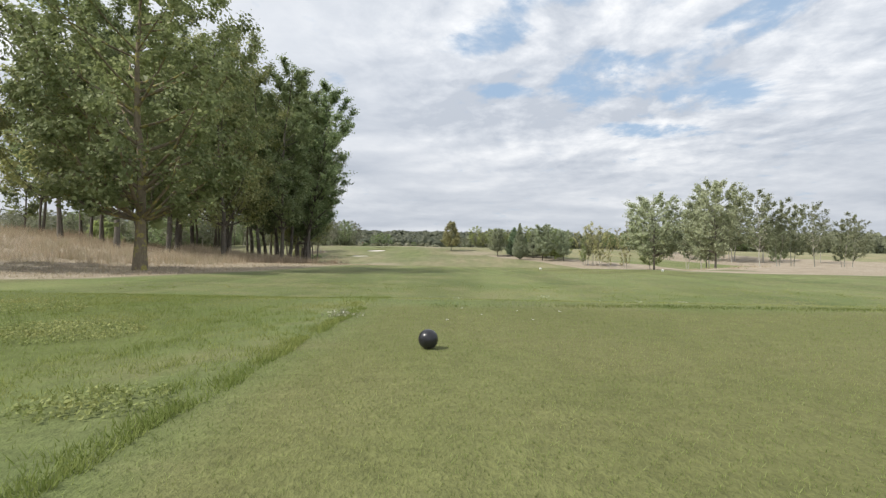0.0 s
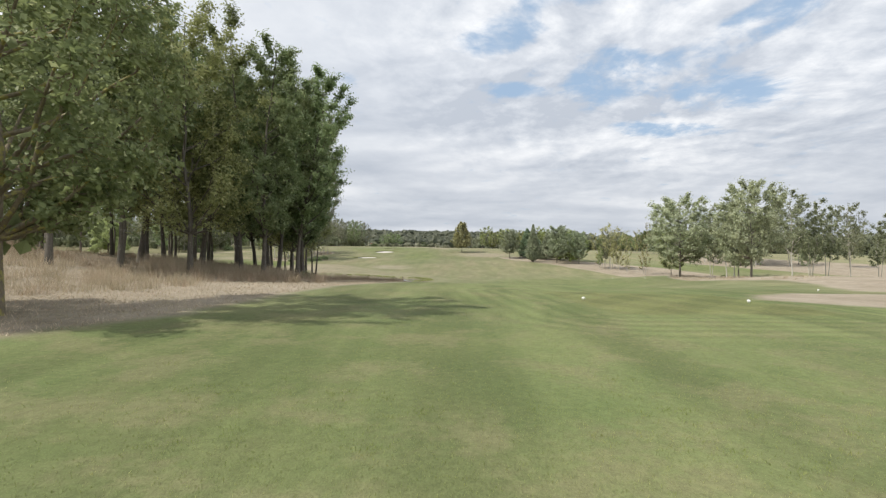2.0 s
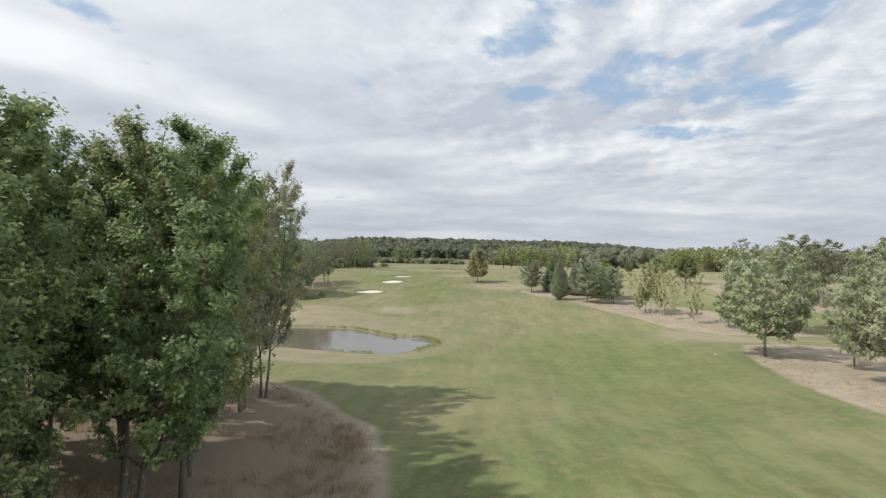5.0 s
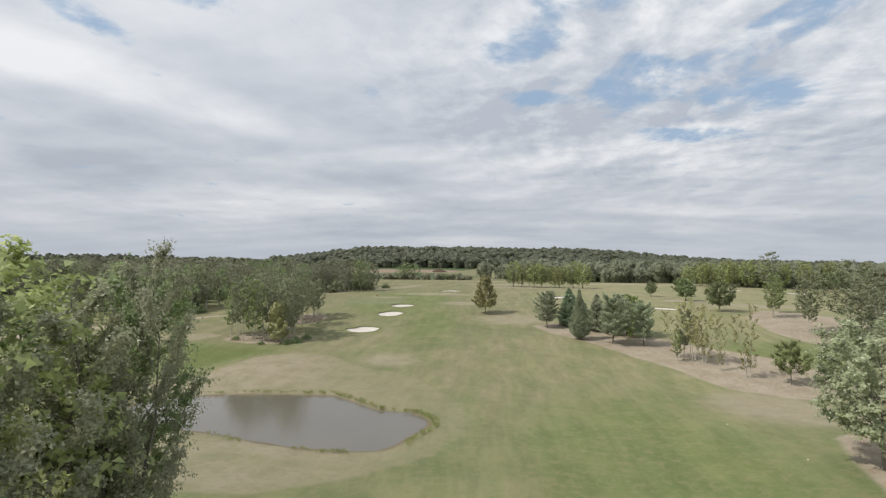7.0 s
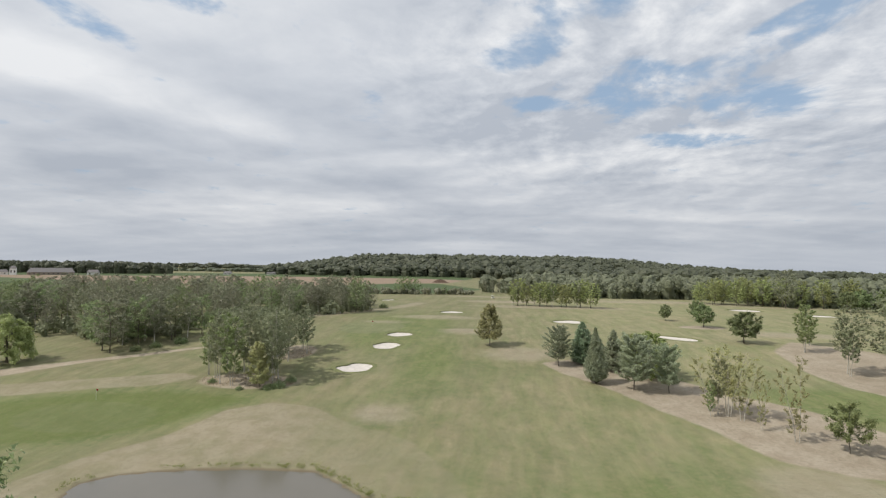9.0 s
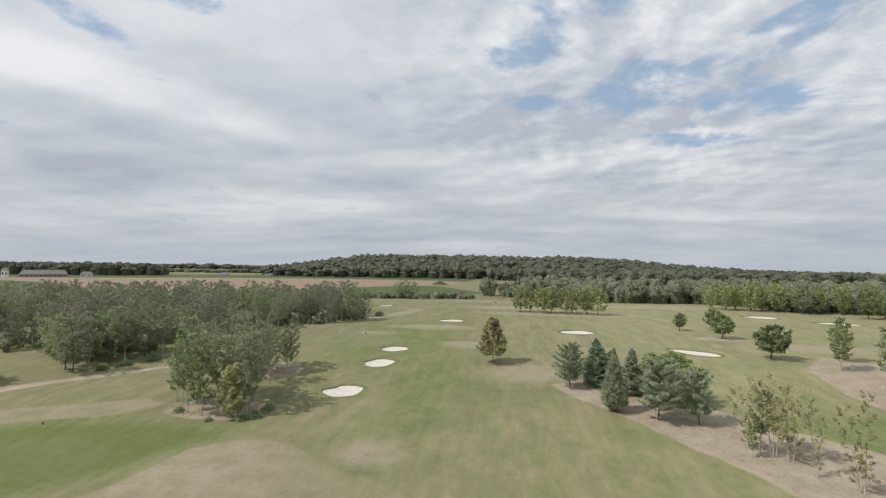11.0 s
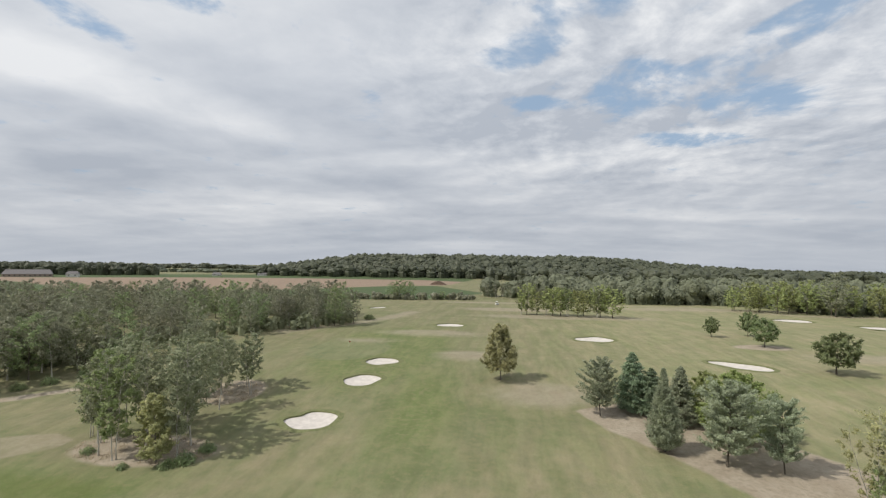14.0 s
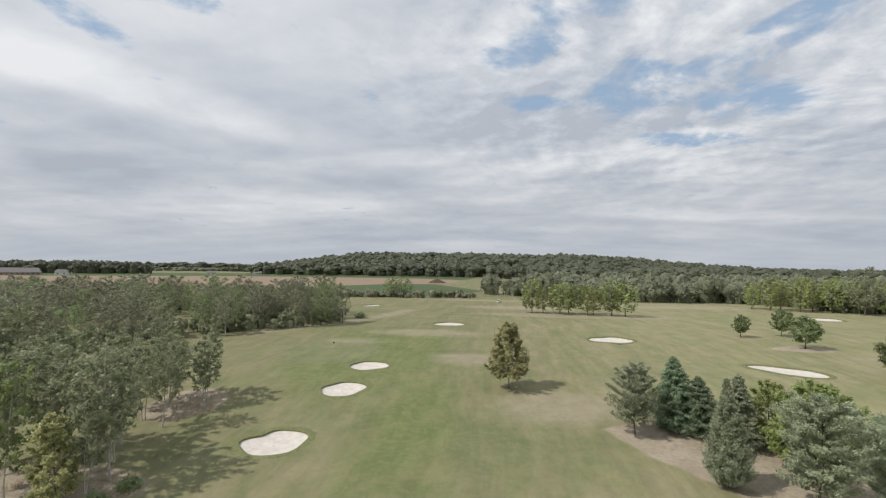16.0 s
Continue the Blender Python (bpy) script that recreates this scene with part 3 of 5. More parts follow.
def build_ground():
    xs = grid_steps([(-4200, -1300, 250), (-1300, -320, 30), (-320, -125, 6), (-125, -62, 2.1), (-62, -14, 1.1), (-14, -5, 0.55), (-5, 5, 0.28),
                     (5, 14, 0.5), (14, 70, 1.6), (70, 130, 2.4), (130, 320, 8), (320, 1300, 30), (1300, 4200, 250)])
    ys = grid_steps([(-900, -60, 60), (-60, 8, 4), (8, 14, 0.6), (14, 24, 0.28), (24, 60, 0.7), (60, 240, 1.3), (240, 370, 2.2),
                     (370, 520, 5), (520, 1250, 20), (1250, 4600, 200)])
    X, Y = np.meshgrid(xs, ys)
    x, y = X.ravel(), Y.ravel()
    z = height(x, y)
    nx, ny = len(xs), len(ys)
    i = (np.arange(ny - 1)[:, None] * nx + np.arange(nx - 1)[None, :]).ravel()
    me = mesh_from("ground", np.stack([x, y, z], 1), np.stack([i, i + 1, i + 1 + nx, i + nx], 1), GROUND)
    dry = np.maximum.reduce([poly_sd(x, y, WOOD_FLOOR), poly_sd(x, y, RIGHT_ROUGH), poly_sd(x, y, NEAR_ROUGH), poly_sd(x, y, FAR_RIGHT_ROUGH),
                             poly_sd(x, y, [(-126, 154), (-114, 166.5), (-104, 181), (-88, 196), (-77, 204), (-88, 198.5), (-104, 186), (-116, 174), (-130, 166)]),
                             oval_sd(x, y, -57, 172, 11, 5), oval_sd(x, y, -58, 198, 6, 7), oval_sd(x, y, 70, 256, 8, 4)])
    scorch = np.maximum.reduce([oval_sd(x, y, -28, 265, 15, 6), oval_sd(x, y, -14, 231, 7, 6), oval_sd(x, y, -45, 250, 7, 3),
                                line_sd(x, y, [(-76, 262), (-58, 284), (-50, 305), (-45, 330)], 3.5), oval_sd(x, y, 24, 322, 36, 9),
                                oval_sd(x, y, 100, 372, 60, 9), oval_sd(x, y, 0, 355, 22, 9), oval_sd(x, y, -12, 398, 30, 6),
                                oval_sd(x, y, 92, 243, 16, 6), oval_sd(x, y, 3, 203, 16, 10) - 4, oval_sd(x, y, -24, 158, 16, 12) - 8,
                                oval_sd(x, y, 40, 135, 12, 14) - 2.5,
                                line_sd(x, y, [(45, 372), (62, 392), (100, 392), (121, 363), (139, 353), (172, 351)], 4)])
    lush = np.maximum.reduce([poly_sd(x, y, GREEN_APRON), oval_sd(x, y, -1, 20, 12, 14), oval_sd(x, y, 6, 48, 12, 26), oval_sd(x, y, 16, 112, 12, 26), oval_sd(x, y, 70, 172, 26, 10),
                              oval_sd(x, y, -36, 240, 17, 36), oval_sd(x, y, -20, 195, 6, 22)])
    masks = {"fringe": np.maximum(poly_sd(x, y, POND_ROUGH), poly_sd(x, y, STRAW_BANK)), "worn": S(90, 150, y) * (1 - S(-20, 10, lush) * 0.7), "dry": dry, "scorch": scorch, "lush": lush, "putting": np.maximum(oval_sd(x, y, -76, 150.5, 13, 7), oval_sd(x, y, -46, 236, 11, 15)),
             "deep": np.maximum(poly_sd(x, y, [(-10, 13), (-1.7, 13), (-1.7, 19.0), (-2.6, 20.8), (-10, 22)]), np.minimum(poly_sd(x, y, GREEN_APRON) * 0.3 - 0.3, 0.7)), "tee": np.maximum(poly_sd(x, y, [(-1.68, 12), (7.5, 12), (7.5, 19.3), (-1.68, 19.3)]), np.minimum(poly_sd(x, y, SECOND_TEE), 0.15)), "plough": poly_sd(x, y, PLOUGHED), "crop": np.maximum.reduce([poly_sd(x, y, CROP)] + [poly_sd(x, y, m) for m in MEADOWS]),
             "rounds": -poly_sd(x, y, SECOND_TEE), "parched": 1 - 0.6 * S(-34, -9, x + 0.35 * (y - 125)), "litter_shade": np.minimum(np.minimum(poly_sd(x, y, WOOD_FLOOR) - 0.6, y - 43.5), (x + 34 + 3 * np.sin(y * 0.3)) * 0.3), "mud": np.maximum(-np.abs(poly_sd(x, y, POND)) - 0.05, poly_sd(x, y, POND))}
    for name, v in masks.items():
        me.attributes.new(name, "FLOAT", "POINT").data.foreach_set("value", np.clip(v, -40, 40).astype(np.float32))
    return tagged(new("ground", me), "mown golf fairway with parched straw-coloured rough and far fields", "ground", kind="structure")


build_ground()


def part(name, me, parent, label=""):
    ob = new(name, me)
    ob.parent = parent
    if label:
        tagged(ob, label)
    return ob


def bm_mesh(name, bm, mat, smooth=True):
    me = bpy.data.meshes.new(name)
    bmesh.ops.recalc_face_normals(bm, faces=bm.faces)
    bm.to_mesh(me)
    bm.free()
    for p in me.polygons:
        p.use_smooth = smooth
    me.materials.append(mat)
    return me


def build_pond():
    bm = bmesh.new()
    bm.faces.new([bm.verts.new((x + (x + 30) * 0.06, y + (y - 123.5) * 0.08, WATER_Z)) for x, y in POND])
    tagged(new("pond_water", bm_mesh("pond_water", bm, WATER, False)), "calm grey-brown pond water reflecting the sky", "water", kind="structure")


build_pond()


def build_bunker(i):
    """Sand bowl with a turf lip round it."""
    cx, cy, rx, ry, turn, waist = BUNKERS[i]
    n = 56
    a = np.arange(n) / n * 2 * np.pi
    rad = bunker_radius(a, rx, ry, waist, i)
    c, s = math.cos(radians(turn)), math.sin(radians(turn))

    def ring(scale, grow, drop):
        r = rad * scale + grow
        u, v = r * np.cos(a), r * np.sin(a)
        x, y = cx + u * c - v * s, cy + u * s + v * c
        return np.stack([x, y, rolling(x, y) + drop], 1)

    def loft(rings):
        co = np.concatenate(rings)
        f = [(k * n + j, k * n + (j + 1) % n, (k + 1) * n + (j + 1) % n, (k + 1) * n + j) for k in range(len(rings) - 1) for j in range(n)]
        return co, f
    base = tagged(new("sand_bunker"), "pale sand bunker with a low mown turf lip", "bunker", "bunkers on the fairway")
    base.location = (cx, cy, float(rolling(cx, cy)))
    o = np.array(base.location)
    co, f = loft([ring(0.02, 0, -0.56), ring(0.35, 0, -0.54), ring(0.7, 0, -0.46), ring(0.9, 0, -0.34), ring(1.0, 0.08, -0.22)])
    part("sand", mesh_from("sand", co - o, f, SAND), base, "raked pale sand")
    co, f = loft([ring(1, -0.05, -0.42), ring(1, 0.0, -0.15), ring(1, -0.02, 0.0), ring(1, 0.06, 0.03), ring(1, 0.3, 0.03), ring(1, 0.8, 0.012), ring(1, 1.4, -0.12)])
    part("lip", mesh_from("lip", co - o, f, LIP), base, "dry turf lip")


for i in range(len(BUNKERS)):
    build_bunker(i)


# ---- trees ----
def tube(points, radii, sides=6):
    """Rings along a bent line: vertices and quads."""
    P = np.asarray(points, float)
    T = np.gradient(P, axis=0)
    T /= np.linalg.norm(T, axis=1, keepdims=True) + 1e-9
    ref = np.where(np.abs(T[:, 2:3]) > 0.9, [[1.0, 0, 0]], [[0, 0, 1.0]])
    A = np.cross(T, ref)
    A /= np.linalg.norm(A, axis=1, keepdims=True) + 1e-9
    B = np.cross(T, A)
    ang = np.arange(sides) / sides * 2 * np.pi
    R = np.asarray(radii)[:, None, None]
    co = P[:, None] + R * (np.cos(ang)[None, :, None] * A[:, None] + np.sin(ang)[None, :, None] * B[:, None])
    i = np.arange(len(P) - 1)[:, None] * sides
    j = np.arange(sides)[None, :]
    f = np.stack([i + j, i + (j + 1) % sides, i + sides + (j + 1) % sides, i + sides + j], -1).reshape(-1, 4)
    return co.reshape(-1, 3), f


def joined(pieces):
    co, fs, n = [], [], 0
    for c, f in pieces:
        co.append(c)
        fs.append(f + n)
        n += len(c)
    return np.concatenate(co), np.concatenate(fs)


def tris(quads):
    """Quads as pairs of triangles."""
    q = np.asarray(quads)
    return np.concatenate([q[:, [0, 1, 2]], q[:, [0, 2, 3]]])


def unit(v):
    return v / (np.linalg.norm(v, axis=-1, keepdims=True) + 1e-9)


def leaves(rng, centres, spread, count, size, along=None, out=None, slim=0.75, hang=0.0, stretch=1.7, flat=0.8, fine=False, brush=0.0):
    """Sprays of leaves round the twig ends, drawn out along the twig and facing outwards. fine: whole folded leaves, else one
    pointed triangle a leaf. brush: how far the leaves point along the twig, as needles do."""
    m = len(centres)
    n = m * count
    c = np.repeat(centres, count, 0)
    sp = np.repeat(np.broadcast_to(spread, (m,)), count)[:, None]
    ax = np.repeat(along if along is not None else np.tile([0, 0, 1.0], (m, 1)), count, 0)
    ou = np.repeat(out if out is not None else np.zeros((m, 3)), count, 0)
    u = unit(rng.normal(size=(n, 3))) * rng.uniform(0, 1, (n, 1)) ** 0.5
    u += ax * (u * ax).sum(1, keepdims=True) * (stretch - 1)
    u[:, 2] *= flat
    p = c + u * sp
    p[:, 2] -= hang * 0.35 * rng.uniform(0, 1, n) * sp[:, 0]
    nrm = unit(rng.normal(size=(n, 3)) * 0.55 + 0.85 * ou + np.array([0, 0, 0.55]) + 0.35 * u)
    d = rng.normal(size=(n, 3)) + ax * brush * 2.5
    d[:, 2] -= 0.35 + hang
    if brush:
        d = unit(d)
        nrm = unit(nrm - d * (nrm * d).sum(1, keepdims=True))
    else:
        d = unit(d - nrm * (nrm * d).sum(1, keepdims=True))
    q = np.cross(nrm, d)
    L = (size * rng.uniform(0.65, 1.35, n))[:, None]
    if fine:
        fold = nrm * L * 0.12
        co = np.stack([p - d * L * 0.5, p + q * L * slim * 0.5 + fold, p + d * L * 0.5, p - q * L * slim * 0.5 + fold], 1)
        return co.reshape(-1, 3), tris(np.arange(n * 4).reshape(n, 4))
    side = rng.uniform(-0.25, 0.25, (n, 1))
    co = np.stack([p - d * L * 0.45 - q * L * slim * 0.5, p + d * L * 0.55 + q * L * side, p - d * L * (0.25 + side) + q * L * slim * 0.5], 1)
    return co.reshape(-1, 3), np.arange(n * 3).reshape(n, 3)


def twig_wood(wood, a, b, r, sides):
    mid = (a + b) / 2
    mid[2] += 0.06 * np.linalg.norm(b - a)
    wood.append(tube(np.stack([a, mid, b]), [r, r * 0.65, 0.004], sides))


CROWNS = {"oval": lambda v: 0.30 + 0.70 * math.sin(math.pi * min(1.0, 0.10 + 0.82 * v)) ** 0.75 - 0.12 * v ** 5,
          "cone": lambda v: 0.10 + 0.90 * (1 - v) ** 0.72 * min(1.0, 0.55 + 3.2 * v),
          "column": lambda v: 0.62 + 0.28 * math.sin(math.pi * v) - 0.34 * v ** 7,
          "fan": lambda v: 0.40 + 0.60 * v ** 0.7 - 0.55 * v ** 6,
          "dome": lambda v: (1 - v ** 2.2) ** 0.5 * min(1.0, 0.62 + 1.6 * v) + 0.08}


def broadleaf(seed, H, radius, base, trunk_r, limbs, per, size, shape="oval", stems=1, spread=0.25, lean=0.03, rise=0.8, sides=6, hang=0.0,
              core=0, twigs=2, fine=False, bend=0.012, even=0.62):
    """Trunk, limbs that climb to the crown's outline, side twigs, and a spray of leaves on each twig. Returns (wood, foliage) arrays."""
    rng = np.random.default_rng(seed)
    wood, ends, widths, ways, outs, inner = [], [], [], [], [], []
    for s in range(stems):
        k = np.linspace(0, 1, 10)
        a0 = rng.uniform(0, 6.28) if stems == 1 else s * 6.28 / stems + rng.uniform(-0.4, 0.4)
        off = 0.0 if stems == 1 else rng.uniform(0.15, 0.45)
        tilt = lean * H * (1 if stems == 1 else 2.2)
        wob = np.cumsum(rng.normal(size=(10, 2)) * bend * H, 0) * np.minimum(1, 0.25 + k)[:, None]
        wob -= wob[0]
        Hs = H * (1 if s == 0 else rng.uniform(0.74, 0.97))
        P = np.stack([math.cos(a0) * (off + tilt * k ** 1.3) + wob[:, 0], math.sin(a0) * (off + tilt * k ** 1.3) + wob[:, 1], Hs * 0.97 * k], 1)
        P[0, 2] = -0.25
        tr = trunk_r * (1 if stems == 1 else 0.72)
        R = tr * (1.0 - 0.94 * k ** 0.85) + 0.010
        R[0] *= 1.4
        wood.append(tube(P, R, sides + 2))

        def on_trunk(z):
            return np.array([np.interp(z, P[:, 2], P[:, j]) for j in range(2)] + [z])
        wide = radius * (1 if stems == 1 else 0.72)
        for i in range(limbs):
            v = (i + rng.uniform(0.05, 0.95)) / limbs
            az = i * 2.4 + a0 + rng.uniform(-0.5, 0.5)
            reach = wide * CROWNS[shape](v) * rng.uniform(even, 1.08)
            zt = Hs * (base + (0.985 - base) * v)
            z0 = max(Hs * base * 0.75, zt - reach * rise * rng.uniform(0.7, 1.35) * (1 - 0.25 * v))
            z0 = min(z0, 0.95 * Hs)
            A, C = on_trunk(z0), on_trunk(zt)
            way = np.array([math.cos(az), math.sin(az), 0])
            tip = C + way * reach
            q = np.linspace(0, 1, 6)[:, None]
            bow = np.sin(np.pi * q) * reach * 0.10
            L = A + (tip - A) * q + way * bow * (0.8 if hang == 0 else 0.2) + np.array([0, 0, 1.0]) * bow * (-0.6 + 3.0 * hang) + rng.normal(size=(6, 3)) * 0.035 * reach * q
            L[:, 2] -= hang * 0.45 * reach * q[:, 0] ** 3
            length = np.linalg.norm(tip - A)
            r0 = max(0.010, float(np.interp(z0, P[:, 2], R)) * 0.5)
            wood.append(tube(L, r0 * (1 - 0.88 * q[:, 0]) + 0.005, max(3, sides - 2)))
            for j in (2, 3, 4, 5):
                T = unit(L[j] - L[j - 1])
                nt = twigs if j < 5 else twigs + 1
                for w in range(nt):
                    d = unit(T * 0.75 + unit(rng.normal(size=3)) * (0.95 if j < 5 else 0.6) + way * 0.25 + np.array([0, 0, 0.15 - 0.9 * hang]))
                    ln = max(0.45, (0.27 if sides > 4 else 0.40) * length * (1.25 - 0.13 * j)) * rng.uniform(0.6, 1.25)
                    e = L[j] + d * ln
                    if sides > 4:
                        twig_wood(wood, L[j], e, r0 * (0.42 - 0.05 * j), 3)
                    for at, wd in ((e, rng.uniform(0.8, 1.25)), ((L[j] + e) / 2, rng.uniform(0.55, 0.9))):
                        ends.append(at)
                        widths.append(wd)
                        ways.append(d)
                        o = at - on_trunk(at[2])
                        outs.append(o / (wide + 0.3) + np.array([0, 0, 0.5 * (at[2] / H) ** 2]))
                inner.append(L[j - 1])
        for f in np.linspace(0.72, 0.985, 9 if sides > 4 else 4):
            ends.append(on_trunk(f * Hs) + np.append(rng.normal(size=2) * 0.05 * wide, 0))
            widths.append(rng.uniform(0.7, 1.1))
            ways.append(unit(np.append(rng.normal(size=2) * 0.6, 0.8)))
            outs.append(np.array([0, 0, 0.6]))
    fol = [leaves(rng, np.array(ends), np.array(widths) * spread * radius * 0.5, per, size, np.array(ways), np.array(outs), hang=hang, fine=fine, stretch=1.7 if sides > 4 else 1.2)]
    if core:
        fol.append(leaves(rng, np.array(inner), spread * radius * 0.45, core, min(size * 2.2, 0.6), slim=0.85, fine=fine))
    return joined(wood), joined(fol)


def conifer(seed, H, radius, base, trunk_r, whorls, per, size, shape="spruce"):
    """Trunk with whorls of boughs, side shoots and brushes of needles."""
    rng = np.random.default_rng(seed)
    k = np.linspace(0, 1, 8)
    bent = 0.008 if shape != "pine" else 0.03
    P = np.stack([bent * H * np.sin(k * 4), bent * H * (np.cos(k * 3) - 1), H * 0.97 * k], 1)
    P[0, 2] = -0.2
    wood, ends, widths, ways, outs = [tube(P, trunk_r * (1 - 0.92 * k) + 0.01, 8)], [], [], [], []
    for i in range(whorls):
        v = (i + rng.uniform(0, 0.8)) / whorls
        z = H * (base + (0.97 - base) * v)
        prof = {"spruce": (1 - v) ** 0.85 * min(1.0, 0.72 + 2.5 * v) + 0.02, "flame": 0.03 + 0.97 * (1 - v) ** 1.12 * min(1.0, 0.66 + 1.7 * v),
                "pine": (0.30 + 0.80 * math.sin(math.pi * (0.15 + 0.80 * v)) ** 0.8 * (1.05 - 0.45 * v))}[shape]
        arms = {"spruce": 8, "flame": 9, "pine": 5}[shape]
        for b in range(arms):
            az = b * 6.283 / arms + i * 1.7 + rng.uniform(-0.35, 0.35)
            ln = radius * prof * rng.uniform(0.72, 1.1) * (rng.choice([0.7, 1.0, 1.12]) if shape == "pine" else 1.0)
            up = {"spruce": -0.10 + 0.35 * v, "flame": 0.55, "pine": 0.20 + 0.30 * v}[shape]
            q = np.linspace(0, 1, 5)
            foot = max(0.1, z - (ln * up if shape == "flame" else 0))
            x0 = np.interp(foot, P[:, 2], P[:, 0]), np.interp(foot, P[:, 2], P[:, 1])
            L = np.stack([x0[0] + math.cos(az) * ln * q, x0[1] + math.sin(az) * ln * q, foot + ln * up * q + 0.14 * ln * q ** 2.5], 1)
            wood.append(tube(L, 0.032 * (1 - 0.8 * q) + 0.006, 3))
            way = np.array([math.cos(az), math.sin(az), 0.0])
            across = np.array([-way[1], way[0], 0.0])
            for j, f in ((1, 0.5), (2, 0.75), (3, 0.95), (4, 0.9)):
                for side in ((-1, 0, 1) if shape == "pine" else (-1, 1) if j < 4 else (0,)):
                    d = unit(way * (0.7 if side else 1.0) + across * side * 0.75 + np.array([0, 0, {"spruce": 0.05, "flame": 1.3, "pine": 0.45}[shape]]) + rng.normal(size=3) * 0.15)
                    reach = ln * (0.30 if side else 0.10) * (1.1 - 0.12 * j) * rng.uniform(0.6, 1.2)
                    at = L[j] + d * reach
                    ends.append(at)
                    widths.append(f * (0.45 + 0.55 * prof))
                    ways.append(d)
                    outs.append(way * 0.7 + np.array([0, 0, 0.35]))
    wide = {"spruce": 0.115, "flame": 0.12, "pine": 0.125}[shape] * radius
    ends.append(P[-1])
    widths.append(0.4)
    ways.append(np.array([0, 0, 1.0]))
    outs.append(np.array([0, 0, 1.0]))
    fol = leaves(rng, np.array(ends), np.array(widths) * wide, per, size, np.array(ways), np.array(outs), slim=0.34, stretch=1.6,
                 flat=0.75 if shape != "flame" else 1.5, brush=0.9)
    return joined(wood), fol


def plant(name, arrays, bark, leaf, label, group="", category="tree"):
    """A tree as a thing: an Empty at its foot, with trunk and crown. Made at the origin; set it down with stand()."""
    root = tagged(new(name), label, category, group)
    part("trunk", mesh_from("trunk", *arrays[0], bark), root)
    part("crown", mesh_from("crown", *arrays[1], leaf, False), root)
    return root


used = set()


def stand(proto, x, y, scale=1.0, turn=None, wide=1.0, label=""):
    """Set a tree on the ground: the first time the prototype itself, then copies."""
    rz = turn if turn is not None else (x * 37.7 + y * 91.3) % 360
    m = pose(x, y, gz(x, y) - 0.03, 0, 0, rz)
    size = (scale * wide, scale * wide, scale)
    if proto.name in used:
        ob = copy_thing(proto, m)
    else:
        used.add(proto.name)
        ob = proto
    ob.matrix_basis = m @ Matrix.Diagonal((*size, 1))
    if label:
        ob["label"] = label
    return ob


# left wood of alders and poplars, with the maple in front
maple = plant("maple_tree", broadleaf(11, 10.9, 3.5, 0.20, 0.17, 52, 22, 0.135, "oval", spread=0.20, rise=0.95, core=1, fine=True, twigs=3, even=0.75), BARK_MOSS, LEAF_MAPLE,
              "spreading maple with a lichen-stained trunk on parched grass")
stand(maple, -11.2, 30.5, 1.0, 40)
stand(maple, -17.4, 28.6, 0.95, 130, 0.9, "spreading maple beside the tee, on tall straw grass")
WOOD_GROUP = "trees of the fairway wood"
ALDERS = [(2.9, 0.34, "oval", 1, LEAF_DARK, "dark-leaved alder"), (3.0, 0.26, "oval", 2, LEAF, "green two-stemmed alder"), (2.5, 0.22, "column", 1, LEAF_DARK, "narrow dark alder"),
          (4.3, 0.20, "oval", 1, LEAF_OLIVE, "broad olive-leaved poplar"), (2.6, 0.27, "column", 1, LEAF_DARK, "slim grey-stemmed alder"), (3.4, 0.26, "oval", 2, LEAF_WILLOW, "grey-leaved willow")]
alders = [plant(word.split()[-1] + "_tree", broadleaf(21 + i, 15.0, r, b, 0.14, 34 if st == 1 else 19, 27, 0.150, sh, st, spread=0.24, rise=1.3, core=2, bend=0.016, twigs=3), BARK_PALE, lf,
                "tall %s tree standing in a dense wood" % word, WOOD_GROUP)
          for i, (r, b, sh, st, lf, word) in enumerate(ALDERS)]
rear = [plant(word.split()[-1] + "_tree", broadleaf(221 + i, 15.0, r, b + 0.1, 0.13, 24 if st == 1 else 14, 11, 0.32, sh, st, spread=0.30, rise=1.3, core=1, sides=4, bend=0.016), BARK_PALE, lf,
              "tall %s tree standing in a dense wood" % word, WOOD_GROUP)
        for i, (r, b, sh, st, lf, word) in enumerate(ALDERS)]
